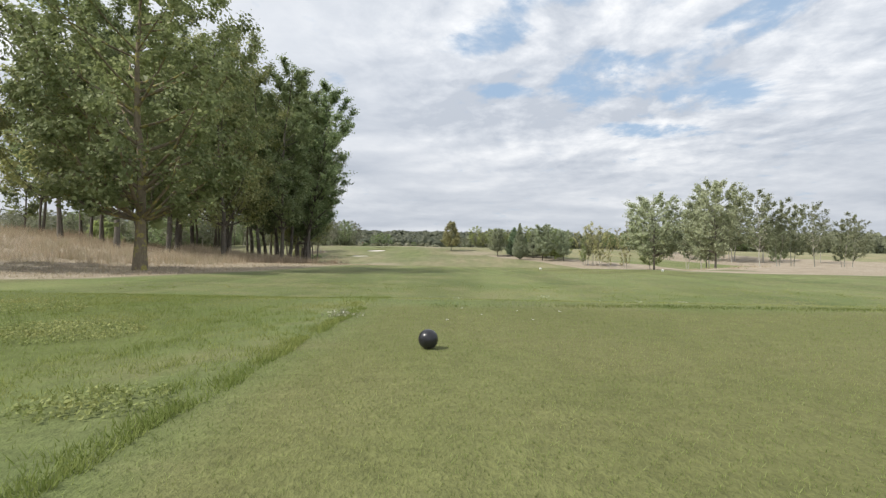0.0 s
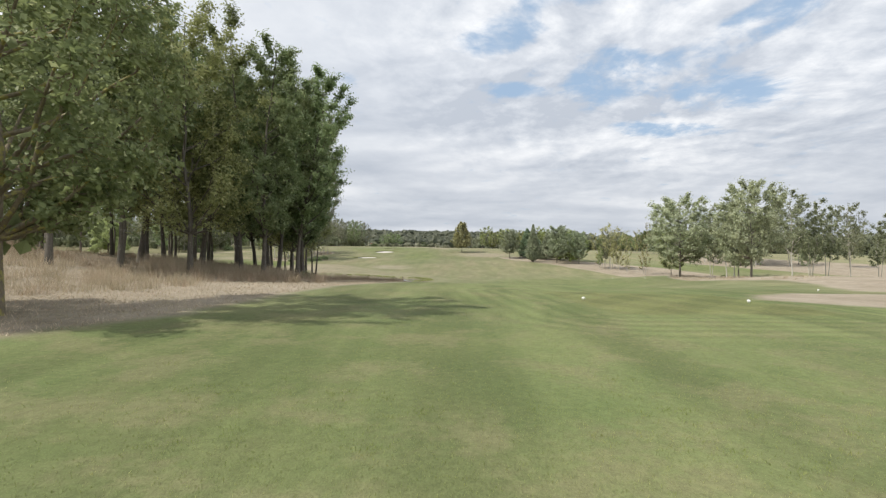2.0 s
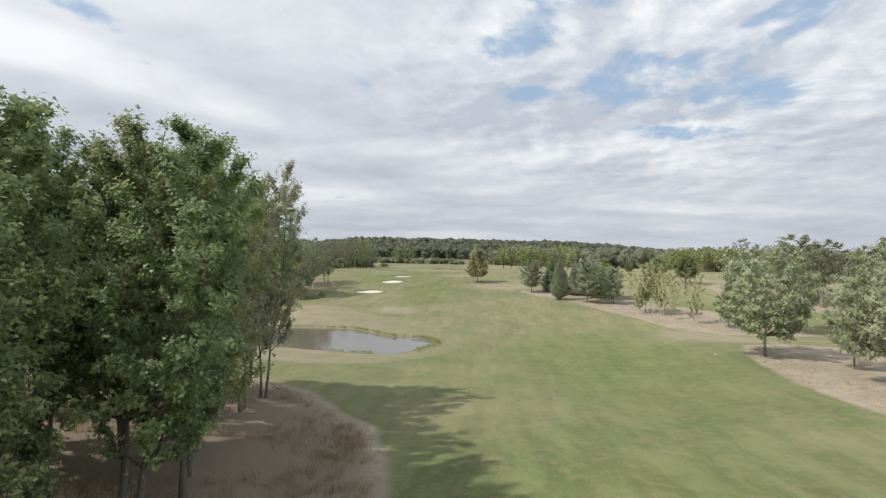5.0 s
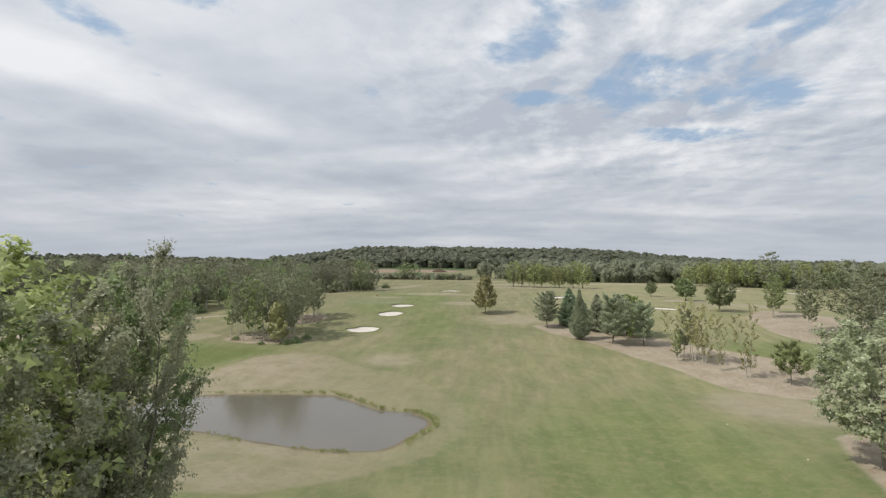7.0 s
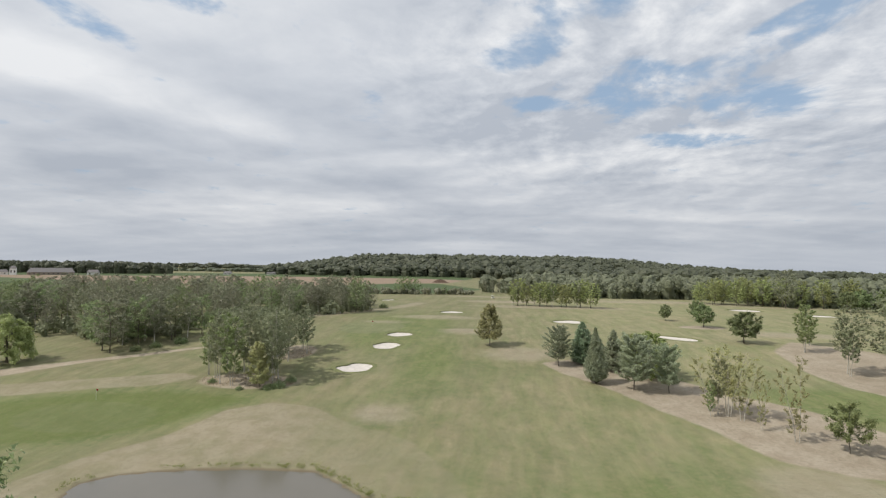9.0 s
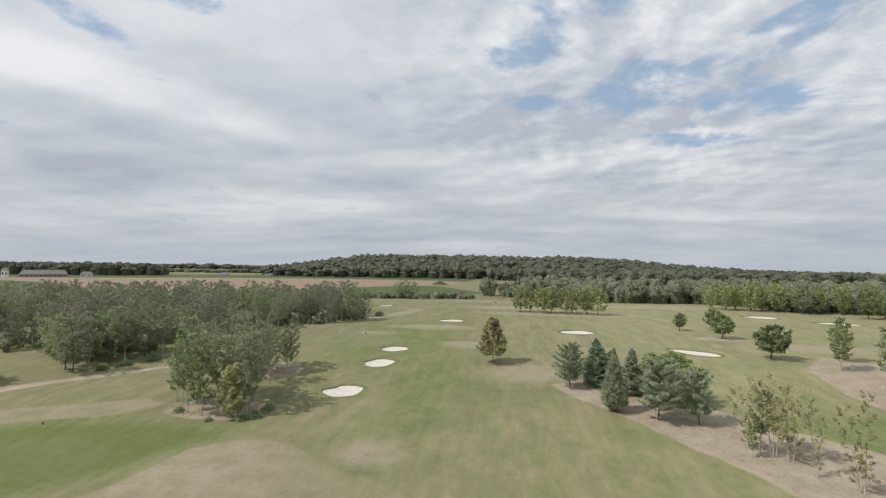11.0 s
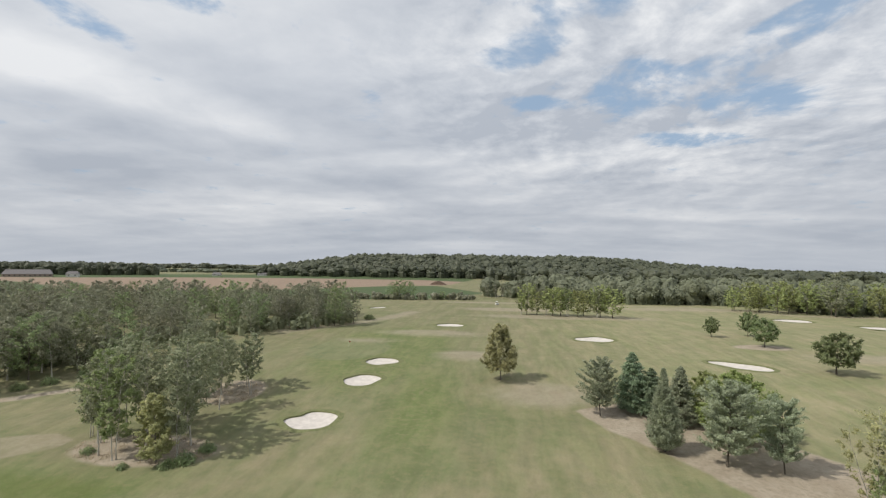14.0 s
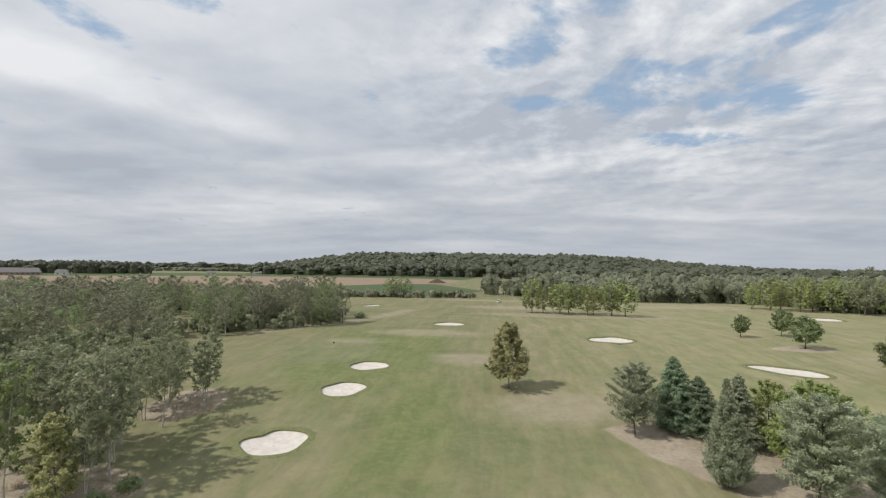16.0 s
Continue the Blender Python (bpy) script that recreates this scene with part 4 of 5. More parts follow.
wood_spots = [(-17.2, 54.3, 2, 1.0), (-19.8, 58.8, 0, 1.05), (-20.8, 64.5, 2, 1.1), (-22, 53, 3, 1.0), (-16.8, 63.8, 2, 1.08), (-25.5, 59.5, 1, 1.05),
              (-14.1, 50.6, 2, 0.98), (-14.0, 56.5, 4, 1.06), (-15.2, 61.0, 2, 1.08), (-16.3, 46.4, 3, 0.96), (-18.4, 51, 1, 1.06), (-18.6, 62, 0, 1.08),
              (-19.0, 44.6, 1, 0.98), (-19.8, 41.4, 0, 0.95), (-23.5, 42.0, 0, 0.92), (-24.5, 46.5, 2, 0.9), (-21.0, 49.0, 0, 1.0), (-23.6, 53.5, 2, 1.0), (-18.4, 67, 3, 1.12), (-16.4, 58.5, 0, 1.1), (-27.5, 49, 1, 0.95),
              (-28, 56, 3, 1.0), (-22, 58.5, 0, 1.02), (-25, 64, 1, 1.0), (-21.5, 69, 0, 1.12), (-20.5, 73, 5, 1.14), (-24.5, 77, 3, 1.3),
              (-29, 70, 5, 1.12), (-31, 61, 2, 0.95), (-33, 51.5, 3, 0.9), (-38, 57, 0, 0.9), (-36, 67, 1, 0.95),
              (-29, 79, 4, 1.12), (-37, 77, 2, 0.95), (-26, 84, 1, 1.12), (-26.5, 80, 0, 1.1), (-43, 50, 3, 0.85), (-44, 62, 2, 0.85), (-43, 71, 0, 0.9)]
for x, y, v, s in wood_spots:
    stand((alders if x > -21.5 else rear)[v], x, y, s)
stand(alders[5], -20.7, 80.6, 1.36, 30, 0.64)
stand(alders[0], -23.8, 84.0, 1.28, 30, 1.0)
stand(alders[5], -20.2, 76.0, 1.2, 100, 1.0)

# the two maples and their neighbours by the near rough
plane_tree = plant("maple_tree", broadleaf(31, 13.0, 5.0, 0.26, 0.16, 54, 16, 0.27, "oval", spread=0.17, rise=0.8, core=1, twigs=3, even=0.8), BARK_GREY, LEAF_PALE,
                   "broad pale-leaved maple on parched grass beside the fairway", "fairway maples")
stand(plane_tree, 35.3, 109.4, 1.10, 0, 1.0)
stand(plane_tree, 37.8, 92.0, 1.04, 150, 0.84)
stand(plane_tree, 41.4, 102.2, 0.80, 260, 0.8)
birches = [plant("birch_tree", broadleaf(41 + i, 14.0, r, b, 0.10, 36 if st == 1 else 18, 7 if i not in (2, 4) else 6, 0.28 if i not in (2, 4) else 0.22, sh, st, spread=0.23, sides=4, rise=1.0, twigs=2, even=0.7, hang=hg, lean=0.03 if i != 2 else 0.075), BARK_BIRCH, lf,
                 "white-stemmed birch with %s foliage" % word, "birches along the rough")
           for i, (r, b, sh, st, lf, hg, word) in enumerate([(2.9, 0.36, "oval", 1, LEAF_BIRCH, 0.06, "grey-green"), (2.6, 0.32, "column", 2, LEAF_BIRCH, 0.04, "thin grey-green"),
                                                             (3.6, 0.3, "fan", 3, LEAF_YELLOW, 0.05, "yellowing green"), (2.8, 0.24, "oval", 2, LEAF, 0.05, "fresh green"), (2.2, 0.14, "column", 2, LEAF_YELLOW, 0.05, "sparse yellowing")])]
for x, y, v, s, w in [(38.4, 164, 2, 0.95, 1.05), (35.2, 163.6, 3, 0.46, 0.9), (37, 165, 1, 0.8, 0.9), (41.2, 158.3, 4, 0.74, 0.6), (44.7, 154.6, 4, 1.0, 0.8), (36.2, 166, 4, 0.85, 1.0), (40.0, 162.4, 4, 0.85, 1.0),
                      (61.6, 146, 0, 1.38, 1.0), (58.5, 147.5, 1, 1.1, 1.0), (66, 151, 1, 1.3, 1.0), (64, 125, 0, 1.3, 1.0), (69, 127, 1, 1.15, 0.9), (73.5, 129, 1, 1.25, 0.9), (82, 134, 0, 1.25, 0.9),
                      (92, 139, 1, 1.15, 0.95), (101, 148, 0, 1.1, 1.0), (78, 141, 1, 1.1, 0.95), (110, 142, 1, 1.1, 1.0), (120, 155, 0, 1.0, 1.2),
                      (79, 196, 0, 1.15, 1.0), (78.4, 194, 1, 0.95, 0.9), (84.7, 189.5, 0, 1.4, 1.4), (93.3, 190, 1, 1.3, 1.5), (89, 183, 0, 1.25, 1.3),
                      (100, 184, 1, 1.2, 1.3), (97, 200, 0, 1.1, 1.2), (108, 192, 3, 1.0, 1.2), (120, 186, 0, 1.0, 1.2), (114, 205, 1, 1.0, 1.2)]:
    stand(birches[v], x, y, s, None, w)
sapling = plant("young_oak_tree", broadleaf(51, 7.6, 2.9, 0.36, 0.10, 20, 24, 0.22, "dome", spread=0.30), BARK_GREY, LEAF, "young oak standing alone on parched grass")
stand(sapling, 50.4, 151.6, 1.0)
hornbeam = plant("hornbeam_tree", broadleaf(52, 11.6, 4.1, 0.24, 0.13, 64, 16, 0.27, "cone", spread=0.18, core=1, rise=0.9, twigs=3, even=0.85), BARK_GREY, LEAF_YELLOW,
                 "lone cone-shaped hornbeam standing on the fairway")
stand(hornbeam, -5.2, 210.5, 1.0, None, 0.95)
round_oak = plant("oak_tree", broadleaf(53, 8.2, 3.3, 0.3, 0.15, 30, 16, 0.33, "dome", spread=0.24, sides=4, core=2, rise=0.7, even=0.75), BARK, LEAF_DARK,
                  "small round-headed oak on the mown rough", "oaks on the far fairway")
for x, y, s, w in [(62.6, 272.5, 0.78, 0.8), (75.3, 275.6, 0.96, 0.85), (70.9, 256.9, 1.0, 1.0), (68.9, 223.5, 1.1, 1.1)]:
    stand(round_oak, x, y, s, None, w)
stand(birches[3], 86.5, 223, 0.85, None, 1.3)
stand(birches[3], 80, 213.7, 0.95, None, 1.2)
for x, y, s in [(168, 333, 1.2), (178, 337, 1.3), (186, 331, 1.4)]:
    stand(round_oak, x, y, s)

# conifer island
pine = plant("pine_tree", conifer(61, 9.6, 4.1, 0.16, 0.14, 13, 34, 0.34, "pine"), BARK, NEEDLE_BLUE, "bushy grey-green pine in the conifer group", "conifer group")
stand(pine, 12.0, 194, 0.95, None, 0.8)
stand(pine, 25.2, 176.4, 1.12, 30, 0.86)
stand(pine, 31.9, 175.2, 0.96, 200, 0.68)
spruce = plant("spruce_tree", conifer(62, 10.6, 4.2, 0.04, 0.15, 24, 26, 0.32), BARK, NEEDLE, "dark conical spruce in the conifer group", "conifer group")
stand(spruce, 18.3, 197, 1.0)
stand(spruce, 21.2, 195.6, 0.78, None, 1.15)
blue_spruce = plant("spruce_tree", conifer(63, 10.0, 3.3, 0.05, 0.14, 22, 22, 0.30), BARK, NEEDLE_BLUE, "bluish slim spruce in the conifer group", "conifer group")
stand(blue_spruce, 24.4, 191.5, 1.0)
cypress = plant("cypress_tree", conifer(64, 12.2, 3.3, 0.07, 0.15, 28, 26, 0.30, "flame"), BARK, NEEDLE_BLUE, "dense flame-shaped blue-green cypress", "conifer group")
stand(cypress, 18.4, 180.4, 1.0)
broad_oak = plant("oak_tree", broadleaf(54, 10.4, 4.2, 0.12, 0.17, 50, 18, 0.30, "dome", spread=0.20, sides=4, core=1, rise=0.75, even=0.75), BARK, LEAF_FRESH,
                  "broad fresh green oak among the conifers", "conifer group")
stand(broad_oak, 31.2, 187.0, 0.98, None, 1.15)
stand(broad_oak, 29.4, 193, 0.80, 70, 0.9)

# birch clump by the first bunker
for x, y, v, s, w in [(-58.8, 168.6, 3, 1.12, 0.95), (-62, 169.5, 0, 1.0, 1.0), (-65, 173, 1, 1.0, 1.0), (-51.0, 174, 0, 1.16, 1.1), (-54, 178, 1, 1.12, 1.1),
                      (-61, 178, 0, 1.1, 1.2), (-57.5, 173, 1, 0.95, 1.0), (-66.5, 180.5, 0, 1.05, 1.1), (-50.5, 170, 1, 0.9, 1.0), (-68, 175, 3, 0.95, 1.0),
                      (-57, 183, 1, 1.0, 1.1), (-55.5, 189, 0, 0.92, 1.0), (-53.5, 196.5, 1, 0.85, 1.1),
                      (-59.2, 196, 0, 0.86, 1.2), (-56.4, 200.6, 1, 0.86, 1.3), (-62, 200, 3, 0.82, 1.2), (-60, 191, 1, 0.86, 1.2), (-64, 195, 0, 0.88, 1.2)]:
    stand(birches[v], x, y, s, None, w)
maple_yellow = plant("field_maple_tree", broadleaf(71, 9.2, 2.9, 0.14, 0.12, 40, 22, 0.24, "cone", spread=0.22, core=1, even=0.75), BARK_GREY, LEAF_YELLOW,
                     "small yellow-green field maple at the edge of the birch clump")
stand(maple_yellow, -52.6, 168.6, 1.0)


def bush(seed, r, h, n, size):
    rng = np.random.default_rng(seed)
    a, u = rng.uniform(0, 6.283, n), rng.uniform(0, 1, n)
    c = np.stack([np.cos(a) * r * np.sqrt(u) * 0.8, np.sin(a) * r * np.sqrt(u) * 0.8, h * (0.12 + 0.75 * (1 - u) * rng.uniform(0.3, 1, n))], 1)
    wood = [tube(np.stack([np.array([0, 0, -0.1]), p * 0.5, p]), [0.05, 0.03, 0.01], 3) for p in c[:12]]
    return joined(wood), leaves(rng, c, r * 0.34, 24, size, out=c / r)


shrub = plant("shrub", bush(72, 1.6, 1.7, 34, 0.26), BARK, LEAF_DARK, "low dark green shrub under the birches", "shrubs at the tree feet", "shrub")
for x, y, s in [(-48.6, 169, 1.0), (-50.2, 167.6, 0.8), (-64, 170, 0.7), (-56, 166.6, 0.55), (-47.5, 172.5, 0.9), (-56.3, 296.6, 1.5), (-13.8, 57.6, 0.5),
                (-98, 198, 1.1), (-94, 203, 1.3), (-101, 194, 1.0), (64, 152, 0.6), (70, 149, 0.55), (74, 151, 0.6)]:
    stand(shrub, x, y, s)

# ---- far woods ----
def woods(name, spots, label, leaf=WOODS, size=1.4, cards=60, seed=1, mass=0.8, lobes=4):
    """Many crowns too far off to count: each is a domed heap of lobes set with leaf clumps round an inner mass, down to the ground."""
    rg = np.random.default_rng(seed)
    pieces = []
    k = np.array([0.0, 0.30, 0.62, 0.86, 1.0])
    for x, y, z, h, r in spots:
        a = rg.uniform(0, 6.283) + np.arange(lobes) * 6.283 / max(1, lobes - 1)
        d = np.where(np.arange(lobes) == 0, 0.0, r * 0.52)
        lift = np.where(np.arange(lobes) == 0, 0.66, rg.uniform(0.42, 0.62, lobes))
        lr = r * np.where(np.arange(lobes) == 0, 0.78, rg.uniform(0.48, 0.68, lobes))
        for i in range(lobes):
            c = np.array([x + math.cos(a[i]) * d[i], y + math.sin(a[i]) * d[i], z + h * lift[i]])
            sq = np.array([lr[i], lr[i], h * (0.34 if i == 0 else 0.26)])
            u = unit(rg.normal(size=(max(4, cards // lobes), 3)) + np.array([0, -0.45, 0.35]))
            pieces.append(leaves(rg, c + u * sq * rg.uniform(0.80, 1.06, (len(u), 1)), size * 0.12, 1, size, out=u * 0.9, slim=0.95))
            co, f = tube(np.stack([np.full(5, c[0]), np.full(5, c[1]), c[2] + sq[2] * (k * 1.9 - 0.95)], 1), lr[i] * mass * np.array([0.45, 0.90, 0.92, 0.60, 0.06]), 6)
            pieces.append((co + rg.normal(size=co.shape) * lr[i] * 0.07, tris(f)))
        low = max(3, cards // 5)
        e, g = rg.uniform(0, 6.283, low), rg.uniform(0.02, 0.4, low)
        u = np.stack([np.cos(e), np.sin(e), g * 0], 1)
        pieces.append(leaves(rg, np.array([x, y, z]) + u * r * 0.72 + np.stack([g * 0, g * 0, g * h], 1), size * 0.2, 1, size, out=u * 0.9, slim=0.95))
        co, f = tube(np.stack([np.full(4, x), np.full(4, y), z + h * np.array([-0.02, 0.12, 0.35, 0.62])], 1), r * mass * np.array([0.60, 0.66, 0.70, 0.45]), 6)
        pieces.append((co, tris(f)))
    return tagged(new(name, mesh_from(name, *joined(pieces), leaf, False)), label, "woods", kind="stuff")


def scatter(pts, gap, h, seed, jitter=0.45, wide=0.62):
    """Places on a loose grid within a polygon, with a height and a crown radius."""
    rg = np.random.default_rng(seed)
    px, py = np.array(pts).T
    X, Y = np.meshgrid(np.arange(px.min(), px.max(), gap), np.arange(py.min(), py.max(), gap))
    x = X.ravel() + rg.uniform(-jitter, jitter, X.size) * gap
    y = Y.ravel() + rg.uniform(-jitter, jitter, X.size) * gap
    keep = poly_sd(x, y, pts) > 0
    x, y = x[keep], y[keep]
    return list(zip(x, y, rolling(x, y), h * rg.uniform(0.62, 1.18, len(x)), gap * wide * rg.uniform(0.75, 1.35, len(x))))


# wood behind the second green: one tree after the other along its edge
rng = random.Random(5)
greys = [plant(word.split()[-1] + "_tree", broadleaf(81 + i, 15.5, r, 0.34 if i < 2 else 0.2, 0.13, 28, 6, 0.36, sh, 1, spread=0.28, sides=3, core=1, twigs=2, rise=0.7, even=0.75, hang=0.05), bk, lf,
               "%s in the far wood" % word, "trees of the far wood")
         for i, (r, sh, lf, bk, word) in enumerate([(3.3, "oval", LEAF_GREY, BARK_BIRCH, "grey-green birch"), (3.0, "column", LEAF_GREY, BARK_BIRCH, "slender grey birch"),
                                                    (4.0, "oval", LEAF_DARK, BARK, "dark green oak"), (3.6, "oval", LEAF_GREY, BARK, "silvery willow")])]
FAR_WOOD = [(-56, 281), (-66, 271), (-80, 257), (-94, 237), (-97, 218), (-103, 208), (-108, 197), (-130, 205), (-170, 200), (-215, 215), (-200, 300),
            (-130, 318), (-75, 312)]
spots = []
for k in range(4200):
    x, y = rng.uniform(-215, -54), rng.uniform(194, 318)
    sd = float(poly_sd(np.array([x]), np.array([y]), FAR_WOOD)[0])
    gap = 3.9 if sd < 16 else 6.0
    if sd > 0 and not (-118 < x < -88 and 222 < y < 246) and all((x - a) ** 2 + (y - b) ** 2 > gap * gap for a, b in spots):
        spots.append((x, y))
for x, y in spots[:180]:
    stand(greys[rng.choice([0, 0, 1, 2, 3])], x, y, rng.uniform(0.64, 0.98), rng.uniform(0, 360), rng.uniform(0.95, 1.5))
edge = [s for s in scatter(FAR_WOOD, 4.4, 4.6, 17, 0.5, 0.62) if float(poly_sd(np.array([s[0]]), np.array([s[1]]), FAR_WOOD)[0]) < 14]
woods("wood_undergrowth", edge, "low bushy undergrowth in the far wood", LEAF_BIRCH, 0.7, 36, 17, 0.5, 2)
WOOD_FRONT = [(-104.5, 199.5, 2, 0.9), (-101, 201.5, 0, 0.8), (-98.5, 205.5, 3, 0.75), (-96, 209, 0, 0.86), (-94.5, 214, 2, 0.8), (-109, 199, 0, 0.85), (-113, 202, 3, 0.8), (-93, 219.5, 0, 0.85),
              (-117, 199, 2, 0.8), (-106, 204, 1, 0.9), (-100, 209, 2, 0.85), (-91.5, 226, 0, 0.8), (-88, 231, 3, 0.75)]
willow = plant("willow_tree", broadleaf(91, 12.0, 5.6, 0.25, 0.25, 30, 34, 0.42, "dome", spread=0.26, hang=0.9, core=2, sides=4), BARK, LEAF_OLIVE, "weeping willow with hanging yellow-green branches")
stand(willow, -122.4, 178, 1.0)
for x, y, v, s in WOOD_FRONT:
    stand(greys[v], x, y, s, None, 1.25)
stand(greys[3], -106, 191, 1.0, 20, 1.2)
stand(greys[2], -110, 193, 0.9, 80, 1.2)


BELT = [(-18, 460), (18, 436), (62, 405), (115, 413), (140, 404), (150, 362), (200, 356), (330, 352), (560, 420), (560, 470), (200, 470), (60, 490)]
belt = scatter(BELT, 9, 14.5, 3, 0.5, 0.72)
depth = poly_sd(np.array([b[0] for b in belt]), np.array([b[1] for b in belt]), BELT)
woods("woodland_belt", [b for b, sd in zip(belt, depth) if sd < 20 and b[0] < 420], "mixed green woodland behind the far fairway", WOODS, 1.25, 230, 3)
woods("woodland_belt", [b for b, sd in zip(belt, depth) if not (sd < 20 and b[0] < 420)], "canopy of the mixed green woodland", WOODS, 1.9, 44, 23, 0.8, 3)
woods("woodland_edge", [s for s in scatter(BELT, 5.5, 7.0, 13, 0.5, 0.6) if float(poly_sd(np.array([s[0]]), np.array([s[1]]), BELT)[0]) < 7],
      "bushy edge of the woodland", WOODS, 1.0, 44, 13, 0.75, 2)
woods("hillside_forest", scatter([(-415, 900), (-300, 880), (-40, 880), (120, 800), (330, 760), (560, 860), (560, 1180), (-300, 1200), (-440, 1050)], 15.5, 18, 4, 0.5, 0.84),
      "dark mixed forest on the far ridge", FOREST, 2.7, 22, 4, 0.85, 2)
woods("distant_tree_line", scatter([(-1500, 690), (-900, 760), (-640, 800), (-560, 860), (-600, 900), (-900, 880), (-1500, 800)], 15, 18, 5), "distant line of trees", FOREST, 3, 22, 5, 0.85, 1)
woods("distant_tree_line", scatter([(520, 900), (1100, 1000), (2200, 1200), (2200, 1330), (1000, 1120), (520, 1010)], 26, 17, 6), "distant line of trees", FOREST, 4, 18, 6, 0.85, 1)
woods("distant_tree_line", scatter([(-900, 1080), (-560, 1120), (-330, 1180), (-330, 1240), (-900, 1160)], 30, 8, 8), "distant line of trees", FOREST, 3.5, 16, 8, 0.85, 1)
woods("distant_tree_line", scatter([(-2600, 1450), (-1200, 1560), (-300, 1700), (-300, 1790), (-1200, 1650), (-2600, 1540)], 36, 15, 10, 0.5, 0.8), "distant line of trees", FOREST, 5, 14, 10, 0.85, 1)
woods("silver_hedge", scatter([(-118, 405), (-60, 408), (-20, 418), (-20, 424), (-60, 416), (-118, 413)], 4, 4.5, 7), "silvery willow hedge along the course edge",
      LEAF_GREY, 0.8, 50, 7, 0.8, 3)
for x, y, s in [(-67.4, 412.5, 0.8), (-62, 416, 0.75), (-72, 415, 0.7), (-40, 416, 0.35)]:
    stand(greys[2], x, y, s, None, 1.7)
lime = plant("lime_tree", broadleaf(95, 14.5, 3.6, 0.2, 0.15, 26, 9, 0.48, "oval", spread=0.24, sides=3, core=1, twigs=1, rise=0.9, even=0.8), BARK, LEAF_OLIVE, "sunlit yellow-green lime tree on the far fairway",
             "limes of the far fairway")
for x, y, s in [(112, 368, 0.7), (118, 364, 0.85), (124, 367, 0.8), (130, 362, 0.9), (137, 365, 0.85), (143, 361, 0.95), (152, 358, 0.9), (160, 356, 0.85), (170, 354, 0.9), (182, 352, 0.9)]:
    stand(lime, x, y, s * 1.05, None, 1.2)
    stand(lime, x + 4.0, y + 7.0, s * 1.2, None, 1.2)
rng = random.Random(9)
for k in range(12):
    x = 5 + 38 * k / 11
    stand(lime if k % 3 else birches[3], x + rng.uniform(-1, 1), 331 - 0.15 * (x - 6) + rng.uniform(-3.5, 3.5), rng.uniform(0.74, 1.0), None, rng.uniform(1.15, 1.5))
for k in range(10):
    stand(greys[k % 2], -12 + 5 * k + rng.uniform(-1, 1), 447 - 5 * k + rng.uniform(-2, 2), rng.uniform(0.6, 0.75), None, 1.0)
stand(greys[3], 150, 352, 1.35, None, 1.2)


# ---- grass and straw ----
def blades(name, spots, tall, width, mat, label, seed, category="grass", lean=0.45):
    """Upright blades, one thin triangle each."""
    rg = np.random.default_rng(seed)
    x, y = spots
    n = len(x)
    z = rolling(x, y)
    h = tall * rg.uniform(0.5, 1.25, n)
    a = rg.uniform(0, 6.283, n)
    dx, dy = np.cos(a) * width, np.sin(a) * width
    tx, ty = rg.normal(size=n) * lean * h, rg.normal(size=n) * lean * h
    co = np.stack([np.stack([x - dx, y - dy, z - 0.01], 1), np.stack([x + dx, y + dy, z - 0.01], 1), np.stack([x + tx, y + ty, z + h], 1)], 1)
    return tagged(new(name, mesh_from(name, co.reshape(-1, 3), np.arange(3 * n).reshape(n, 3), mat, False)), label, category, kind="stuff")


def strewn(seed, n, x0, x1, y0, y1, keep=None, fade=0.0):
    rg = np.random.default_rng(seed)
    x, y = rg.uniform(x0, x1, n), rg.uniform(y0, y1, n)
    thin = rg.uniform(0, 1, n) < S(0, fade, np.minimum(np.minimum(x - x0, x1 - x), y1 - y)) if fade else np.ones(n, bool)
    x, y = x[thin], y[thin]
    if keep is not None:
        m = keep(x, y)
        x, y = x[m], y[m]
    return x, y


def tee_edge(y):
    return -1.68 + 0.010 * np.sin(y * 3.1) + 0.010 * np.sin(y * 11.0)


def on_tee(x, y):
    return (x > tee_edge(y)) & (y < 19.2 + 0.10 * x + 0.06 * np.sin(x * 2.2))


near = strewn(1, 34000, -1.8, 1.6, 15.7, 17.6, on_tee)
blades("tee_grass", near, 0.010, 0.0020, BLADE_TEE, "short mown tee grass", 11, "grass", 0.9)
blades("tee_grass", strewn(2, 30000, -1.8, 4.6, 17.6, 19.4, on_tee), 0.010, 0.0028, BLADE_TEE, "short mown tee grass", 12, "grass", 0.9)
blades("rough_grass", strewn(3, 80000, -6.5, -1.2, 15.9, 22.5, lambda x, y: x < tee_edge(y), 2.5), 0.015, 0.0026, BLADE_LUSH, "thicker uncut grass beside the tee", 13, "grass", 0.8)
blades("rough_grass", strewn(4, 76000, -6.5, 7.5, 19.15, 29, lambda x, y: (y > 20) | ((x > tee_edge(y)) & ~on_tee(x, y)), 5.0), 0.017, 0.0035, BLADE, "fairway grass in front of the tee", 14)
blades("rough_grass", strewn(5, 60000, -10, 13, 22, 44, None, 9.0), 0.020, 0.006, BLADE, "fairway grass in front of the tee", 15)


def clumps(seed, n, per, x0, x1, y0, y1, keep, wide=0.16):
    rg = np.random.default_rng(seed)
    x, y = strewn(seed, n, x0, x1, y0, y1, keep)
    return np.repeat(x, per) + rg.normal(size=len(x) * per) * wide, np.repeat(y, per) + rg.normal(size=len(x) * per) * wide


